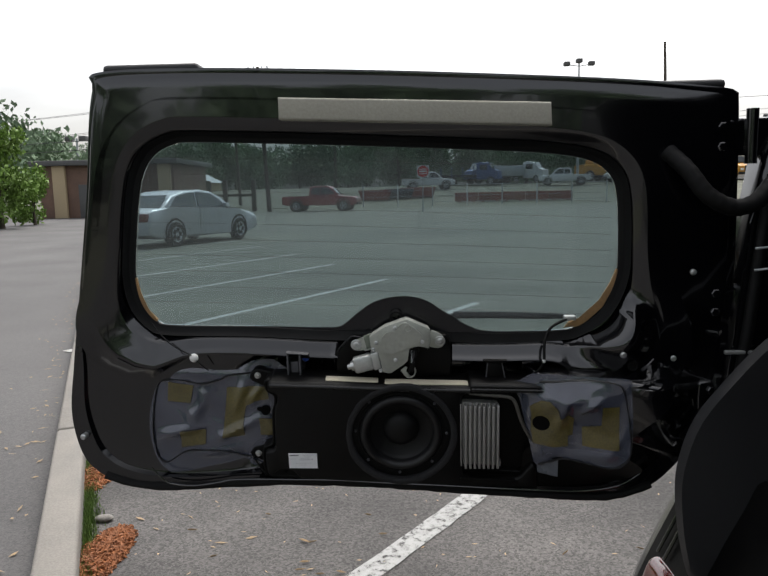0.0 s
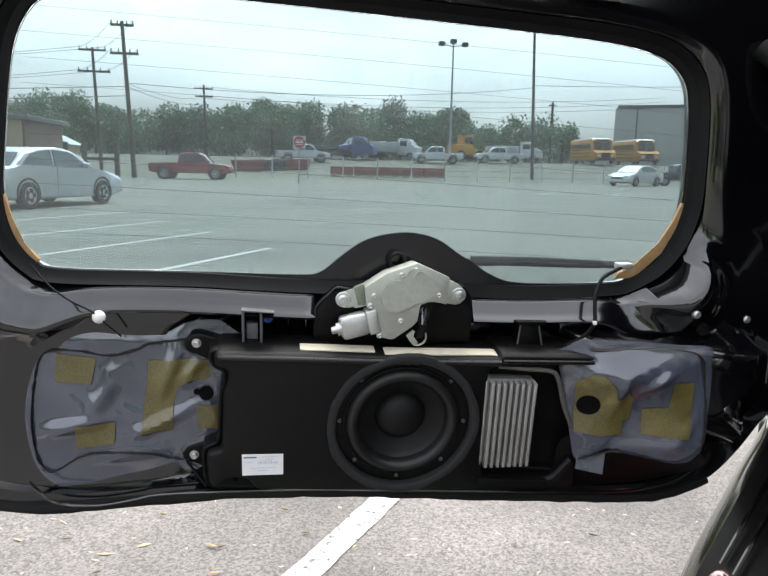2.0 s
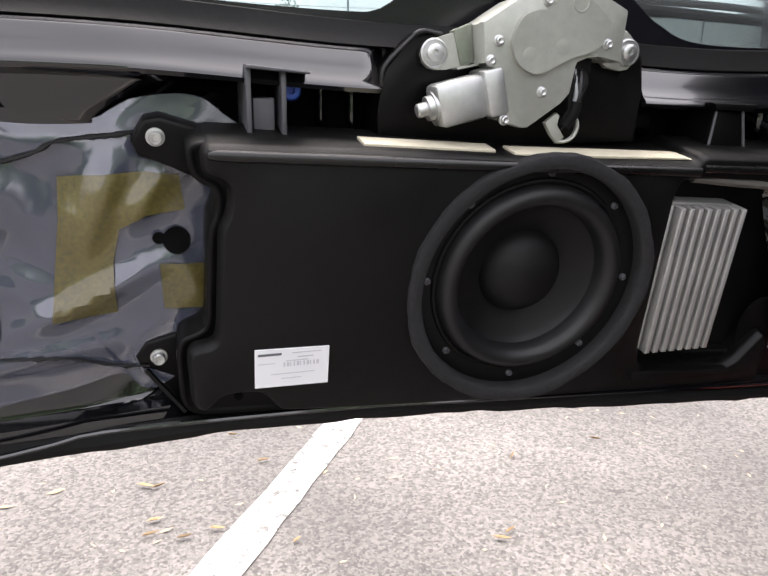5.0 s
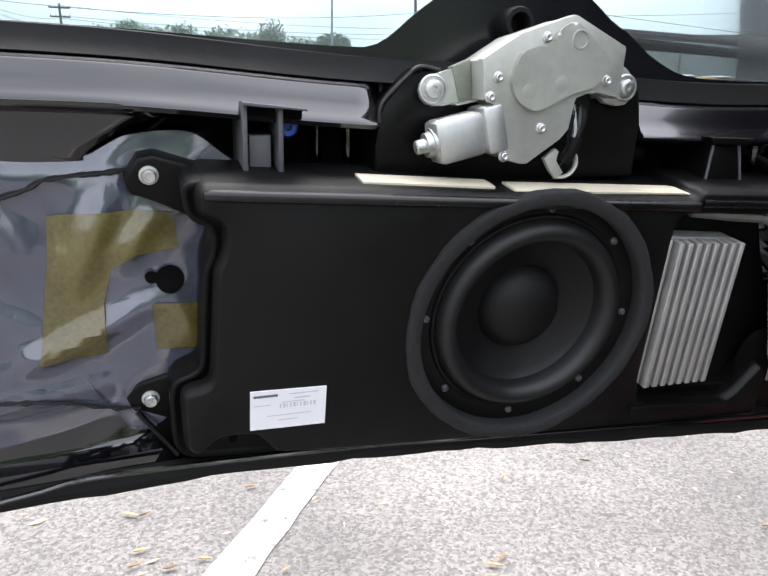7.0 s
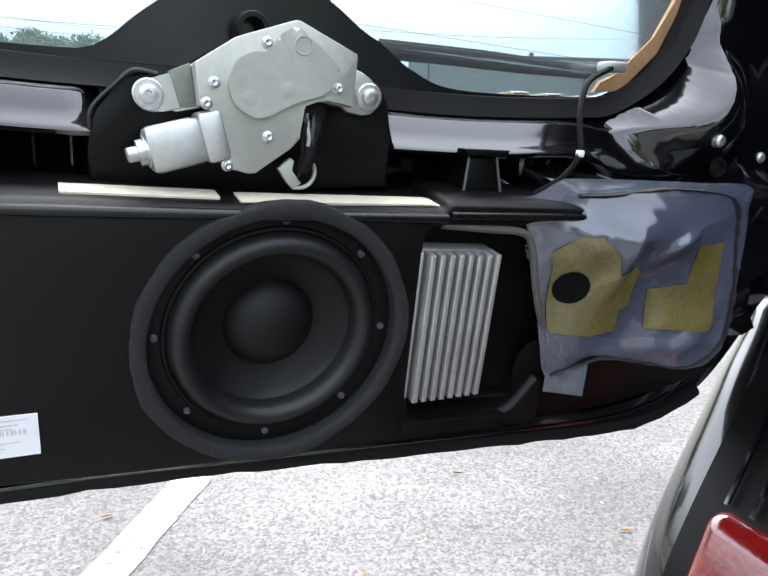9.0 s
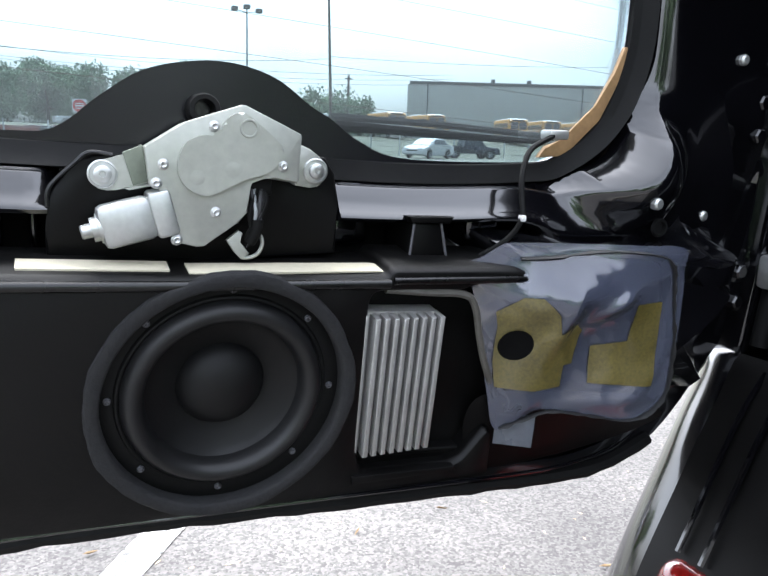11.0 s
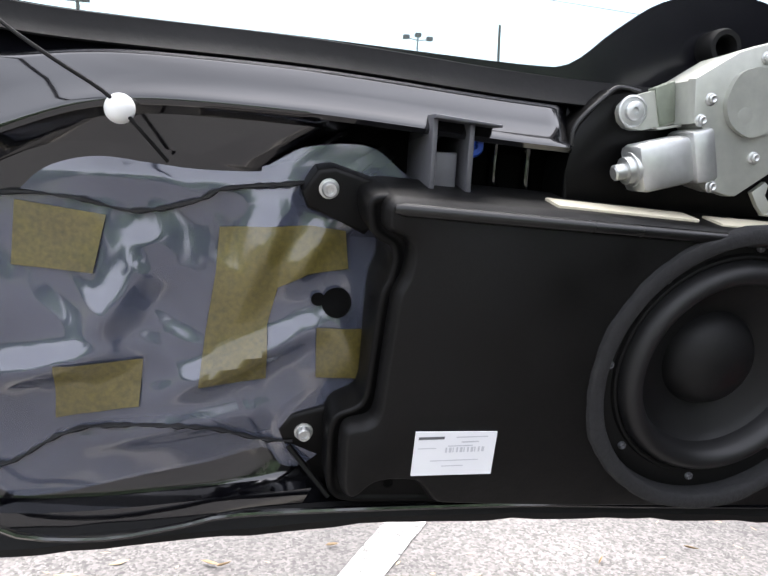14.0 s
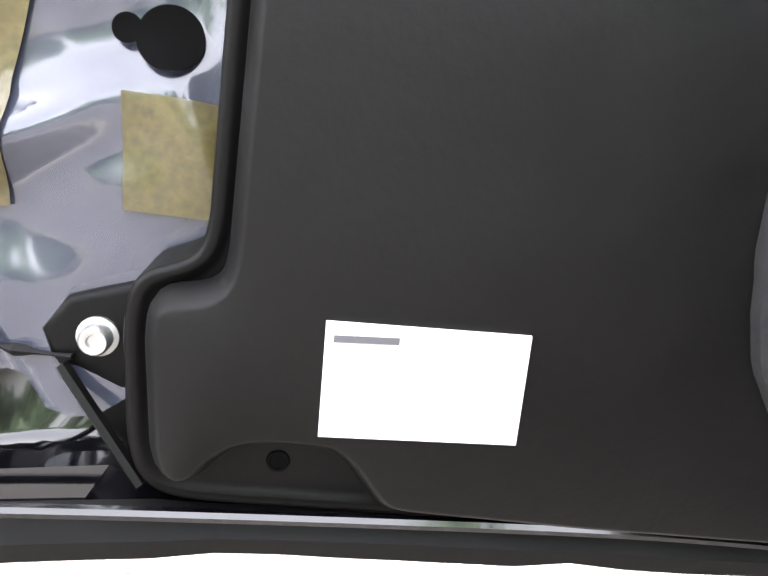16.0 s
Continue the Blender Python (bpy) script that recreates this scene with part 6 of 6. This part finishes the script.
# ---- fence, barriers, sign ----
fence = thing("yard_fence", "low chain-link fence with pale posts round the yard", "fence", (15, 56, 0))
for k in range(18):
    x = -2.0 + 2.75 * k
    part("post", rod((x, 56, 0.0), (x, 56, 1.75), 0.05, n=8), WHITE_PAINT if k % 2 else GALVANISED, fence)
for z in (0.35, 0.8, 1.25, 1.65):
    part("rail_wire", rod((-2, 56, z), (44.8, 56, z), 0.012, n=5), GALVANISED, fence)
for k in range(5):
    b = thing("steel_barrier", "rusty red steel barrier lying along the yard", "barrier", group="barriers along the yard")
    part("panel", block(-0.95, 0.95, -0.25, 0.25, 0.05, 0.62, 0.04), RUST_RED, b)
    for x in (-0.6, 0.6):
        part("foot", block(x - 0.1, x + 0.1, -0.35, 0.35, 0.0, 0.12, 0.02), RUST_RED, b)
    b.matrix_world = place(6.6 + 2.0 * k, 60.0, 0.5 * k) @ Matrix.Diagonal((1, 1, 1.3, 1))
for k in range(3):
    b = thing("steel_skip", "rusty steel skip standing in the yard", "skip", group="skips in the yard")
    part("tub", hull([(-1.2, 0.0), (-1.5, 0.9), (1.5, 0.9), (1.2, 0.0)], 1.6, 0.03), RUST_RED if k != 1 else NAVY_PAINT, b)
    b.matrix_world = place(-1.2 + 2.2 * k * 0.9, 64.0 + k, 8 * k)
sign = thing("road_sign", "round red and white warning sign on a post", "sign", (2.05, 42, 0))
part("post", rod((2.05, 42, 0.0), (2.08, 42, 2.75), 0.035, n=8), GALVANISED, sign)
part("plate", block(1.72, 2.44, 41.95, 41.965, 2.02, 2.72, 0.004), WHITE_PAINT, sign, "white square plate")
disc = lathe([(0.33, 41.946), (0.33, 41.94), (0.001, 41.94)], (2.08, 2.37), 32)
part("disc", disc, SIGN_RED, sign, "red disc")
for z, h in ((2.33, 0.09), (2.47, 0.045), (2.21, 0.045)):
    part("bar", block(1.86, 2.30, 41.930, 41.936, z, z + h), WHITE_PAINT, sign)
gates = thing("timber_gate", "dark timber rail gate at the lot corner", "gate", (-12.2, 52, 0))
for x in (-13.2, -12.0, -9.9):
    part("post", block(x - 0.16, x + 0.16, 51.9, 52.2, 0, 2.3, 0.03), POLE_WOOD, gates)
part("rail", block(-13.4, -9.8, 52.0, 52.1, 1.1, 1.3, 0.02), POLE_WOOD, gates)

# ---- poles and wires ----


def utility_pole(x, y, top, lean, arms, r, label, heads=()):
    z0 = rise(y)
    ob = thing("utility_pole", label, "utility pole", (x, y, z0))
    tip = (x + lean, y, top)
    part("shaft", rod((x, y, z0 - 0.02), tip, r, r * 0.65, 12), POLE_WOOD, ob)
    for z, w in arms:
        cx = x + lean * (z - z0) / (top - z0)
        arm_ob = part("crossarm", block(cx - w, cx + w, y - 0.08, y + 0.06, z - 0.08, z + 0.08, 0.01), POLE_WOOD, ob)
        for q in (-0.92, -0.4, 0.4, 0.92):
            part("insulator", rod((cx + w * q, y, z + 0.08), (cx + w * q, y, z + 0.30), 0.06, 0.04, 8), GALVANISED, arm_ob)
    return ob


utility_pole(-8.45, 50, 9.95, -0.4, [(9.7, 0.72), (7.95, 0.88)], 0.17, "weathered leaning timber utility pole")
utility_pole(-13.0, 62, 9.95, -0.3, [(9.75, 1.05), (8.1, 1.25)], 0.16, "timber utility pole with two crossarms")
utility_pole(-6.9, 95, 10.7, -0.25, [(10.25, 1.15), (9.27, 1.1)], 0.2, "distant timber utility pole with stay wire")
utility_pole(23.5, 60, 12.9, -0.5, [], 0.16, "tall bare timber utility pole")
utility_pole(50.4, 120, 12.6, 0.0, [(12.0, 0.7), (10.4, 0.5)], 0.3, "distant pole beside small trees")
utility_pole(-32.0, 58, 8.2, 0.0, [(7.9, 0.8)], 0.13, "distant thin utility pole by the road")


def light_mast(x, y, top, heads, label, w):
    z0 = rise(y)
    ob = thing("light_mast", label, "street lamp", (x, y, z0))
    part("mast", rod((x, y, z0 - 0.02), (x, y, top), 0.16, 0.09, 12), GALVANISED, ob)
    for k in range(heads):
        q = (k - (heads - 1) / 2) * w
        hd = part("lamp_head", block(x + q - 0.33, x + q + 0.33, y - 0.35, y + 0.35, top - 0.25 + (0.3 if abs(q) < 0.1 else 0), top + 0.2 + (0.3 if abs(q) < 0.1 else 0), 0.08), ROOF_DARK, ob, "floodlight head" if k == 0 else "")
        if abs(q) > 0.1:
            part("bracket", rod((x, y, top - 0.3), (x + q, y, top - 0.1), 0.05, n=6), GALVANISED, ob)


light_mast(21.3, 80, 14.7, 3, "tall steel mast with three floodlights", 1.35)
light_mast(14.1, 110, 9.7, 1, "distant steel lamp mast with a flat head", 1.0)
light_mast(-27.0, 62, 6.4, 2, "distant twin lamp mast near the brick building", 1.2)


def cable(a, b, sag, r):
    pts = [Vector(a).lerp(Vector(b), s) - Vector((0, 0, sag * 4 * s * (1 - s))) for s in np.linspace(0, 1, 24)]
    return solo("overhead_wire", tube(pts, r, 5), WIRE, "dark overhead utility wire strung between poles", "wire", group="overhead wires")


for dz, q in ((10.0, -0.65), (10.0, 0.6), (8.2, -0.8), (8.2, 0.75)):
    cable((-8.8 + q, 50, dz), (-13.3 + q * 1.3, 62, dz), 0.25, 0.016)
    cable((-13.3 + q * 1.3, 62, dz), (-60, 75, dz - 1.2), 0.8, 0.018)
for z, z2, sg in ((6.05, 8.0, 0.9), (5.85, 7.2, 1.2)):
    cable((-8.6, 50, z), (-7.1, 95, z2 + 1.2), 0.5, 0.022)
for z, z2 in ((10.5, 12.0), (9.4, 11.4), (9.1, 10.6)):
    cable((-7.1, 95, z), (60, 100, z2), 1.2, 0.026)
cable((23.1, 60, 8.0), (-8.6, 50, 6.1), 0.7, 0.02)
cable((23.1, 60, 8.2), (80, 62, 12.5), 0.8, 0.02)
cable((-8.6, 50, 5.9), (-60, 47, 4.4), 0.5, 0.022)
cable((-8.6, 50, 5.3), (-60, 45, 3.9), 0.6, 0.022)
cable((-7.2, 95, 9.2), (-4.6, 95, 3.0), 0.0, 0.03)

# ---- buildings ----
shed = thing("warehouse", "large pale metal-clad warehouse behind the buses", "building", (57, 110, 1.7))
p0, p1 = Vector((57.0, 110.0, 0)), Vector((96.0, 85.5, 0))
dw = (p1 - p0).normalized()
nw = Vector((dw.y, -dw.x, 0))
wm = Matrix.Translation(p0) @ Matrix(((dw.x, -nw.x, 0, 0), (dw.y, -nw.y, 0, 0), (0, 0, 1, 0), (0, 0, 0, 1)))
LEN = (p1 - p0).length
part("wall", block(0, LEN, 0, 20, 1.2, 11.2, 0.35, 2, m=wm), SHED_STEEL, shed, "pale ribbed metal wall")
part("roof_edge", block(0.4, LEN + 0.1, -0.12, 20, 11.05, 11.55, 0.05, m=wm), ROOF_DARK, shed)
for k in range(78):
    part("cladding_rib", block(0.5 + k * 0.58, 0.58 + k * 0.58, -0.05, 0.02, 1.7, 11.0, m=wm), SHED_STEEL, shed)
for q in (3.4, 29.0):
    part("downpipe", block(q, q + 0.18, -0.2, 0.0, 1.7, 11.2, m=wm), ROOF_DARK, shed)
for q in (14.0, 20.0):
    part("roof_vent", block(q, q + 0.7, 1.0, 2.0, 11.4, 12.2, 0.05, m=wm), ROOF_DARK, shed)

office = thing("brick_building", "low brown brick building with tan piers", "building", (-18, 45, 0))
part("wall", block(-22.2, -13.6, 45.0, 53, 0, 3.35, 0.02), BRICK, office, "brown brick wall")
part("roof", block(-22.6, -13.2, 44.5, 53.5, 3.30, 3.62, 0.04), ROOF_DARK, office, "flat roof with a dark edge")
for x in (-21.2, -14.5):
    part("pier", block(x - 0.05, x + 0.75, 44.75, 45.05, 0, 3.3, 0.02), TAN_WALL, office, "tan rendered pier")
for x in (-19.7, -17.6):
    part("door", block(x, x + 1.0, 44.93, 45.02, 0, 2.1, 0.01), ROOF_DARK, office)
    part("window", block(x + 1.2, x + 1.9, 44.95, 45.02, 1.1, 2.2, 0.01), DARK_GLASS, office)
house = thing("house", "small pale house with a grey roof among trees", "building", (-20, 78, 1.4))
part("wall", block(-24.2, -19.8, 78, 84, 1.2, 2.7, 0.02), TAN_WALL, house)
part("roof", hull([(-24.6, 2.6), (-22.0, 3.9), (-19.4, 2.6)], 7.2, 0.03), GALVANISED, house).location.y += 81

# ---- trees ----


def tree(name, x, y, h, w, seed, leaf_mat, label, cards=1500, low=0.18, size=0.42, category="tree"):
    r = random.Random(seed)
    z0 = rise(y)
    ob = thing(name, label, category, (x, y, z0))
    trunk = tube([(x, y, z0 - 0.05), (x + 0.1 * r.uniform(-1, 1), y, z0 + h * 0.3), (x + 0.03 * h * r.uniform(-1, 1), y, z0 + h * 0.62)], [0.032 * h, 0.022 * h, 0.008 * h], 9)
    part("trunk", trunk, BARK, ob)
    lumps = []
    for k in range(11):
        a, up = r.uniform(0, 6.28), r.uniform(low + 0.12, 0.9)
        q = w * 0.5 * (0.75 - 0.55 * abs(up - 0.5)) * r.uniform(0.5, 1.1)
        c = Vector((x + q * math.cos(a), y + q * math.sin(a), z0 + h * up))
        lumps.append((c, w * r.uniform(0.16, 0.27)))
        limb = tube([(x, y, z0 + h * (0.22 + 0.3 * r.random())), ((x + c.x) / 2, (y + c.y) / 2, c.z - 0.08 * h), tuple(c)], [0.012 * h, 0.008 * h, 0.003 * h], 6)
        if k < 6:
            part("limb", limb, BARK, ob)
        else:
            limb.free()
    verts, faces = [], []
    for _ in range(cards):
        c, rad = r.choice(lumps)
        d = Vector((r.gauss(0, 1), r.gauss(0, 1), r.gauss(0, 0.85))).normalized() * rad * r.uniform(0.45, 1.15)
        p = c + d
        if p.z < z0 + low * h * 0.8:
            continue
        s = size * r.uniform(0.5, 1.2)
        m = Euler((r.uniform(0, 6.28), r.uniform(0, 6.28), r.uniform(0, 6.28))).to_matrix()
        k = len(verts)
        for q in ((-s, -0.2 * s, 0), (0, -0.55 * s, 0.15 * s), (s, 0, 0), (0.1 * s, 0.6 * s, -0.12 * s)):
            verts.append(tuple(p + m @ Vector(q) * 0.6))
        faces.append((k, k + 1, k + 2, k + 3))
    off = BASES[ob.name]
    crown = new("crown", stuff_mesh([tuple(Vector(v) - off) for v in verts], faces, "crown", leaf_mat))
    crown.parent = ob
    return ob


rt = random.Random(21)
tops = [(-62, 8.0), (-54, 7.2), (-47, 8.4), (-40, 7.4), (-34, 6.8), (-29, 7.0), (-25.5, 8.0), (-21.5, 7.4), (-17, 6.2), (-12.5, 6.6), (-7.5, 6.9), (-3, 6.8), (1.5, 7.8), (5, 8.3), (9.5, 8.6), (14, 7.8), (19.5, 9.1), (23.8, 7.3), (27.5, 7.8), (30.5, 6.0)]
for k, (x, top) in enumerate(tops):
    y = 100 + rt.uniform(-4, 6)
    tree("tree", x * y / 100, y, (top - 1.3) * 1.12 * y / 100, 8.0 + rt.uniform(-1, 1.6), 30 + k, LEAVES, "leafy green tree in the distant tree line", 9000, 0.08, 0.34)
for k in range(9):
    tree("tree", -70 + 15 * k + rt.uniform(-3, 3), 128 + rt.uniform(-6, 6), 6.6 + rt.uniform(-0.6, 1.0), 14, 70 + k, LEAVES, "broad green tree in the hazy distance", 5000, 0.05, 0.5)
for x, y, h, w in ((35.5, 100, 6.4, 4.5), (38.6, 101, 5.6, 4.0), (44.2, 101, 6.0, 4.6), (46.5, 100, 4.0, 3.4), (52.0, 118, 5.0, 6.0)):
    tree("tree", x, y, h, w, int(x * 3), LEAVES, "small dark green tree near the yard", 1300, 0.1, 0.5)
tree("bush", -17.1, 31, 4.4, 3.0, 90, BRIGHT_LEAVES, "bright green leafy bush beside the road", 3600, 0.03, 0.2, "bush")
tree("bush", -19.6, 30, 6.0, 4.4, 91, BRIGHT_LEAVES, "tall bright green bush beside the road", 3600, 0.03, 0.24, "bush")
tree("bush", -17.4, 34.5, 2.7, 2.3, 92, BRIGHT_LEAVES, "low rounded green bush near the brick building", 2600, 0.02, 0.18, "bush")
tree("tree", -25.0, 56, 6.0, 7.0, 93, LEAVES, "green tree behind the brick building", 2200, 0.05, 0.45)
tree("tree", -33.0, 60, 8.0, 9.0, 94, LEAVES, "tall green tree beyond the road", 2200, 0.05, 0.5)
# trees that close the place behind the camera
for k in range(13):
    tree("tree", -34 + 5.6 * k + rt.uniform(-1.5, 1.5), -20 + rt.uniform(-3, 2), 6.0 + rt.uniform(-1.5, 1.8), 7.5, 120 + k, LEAVES, "leafy tree along the lot boundary", 1700, 0.02, 0.7)
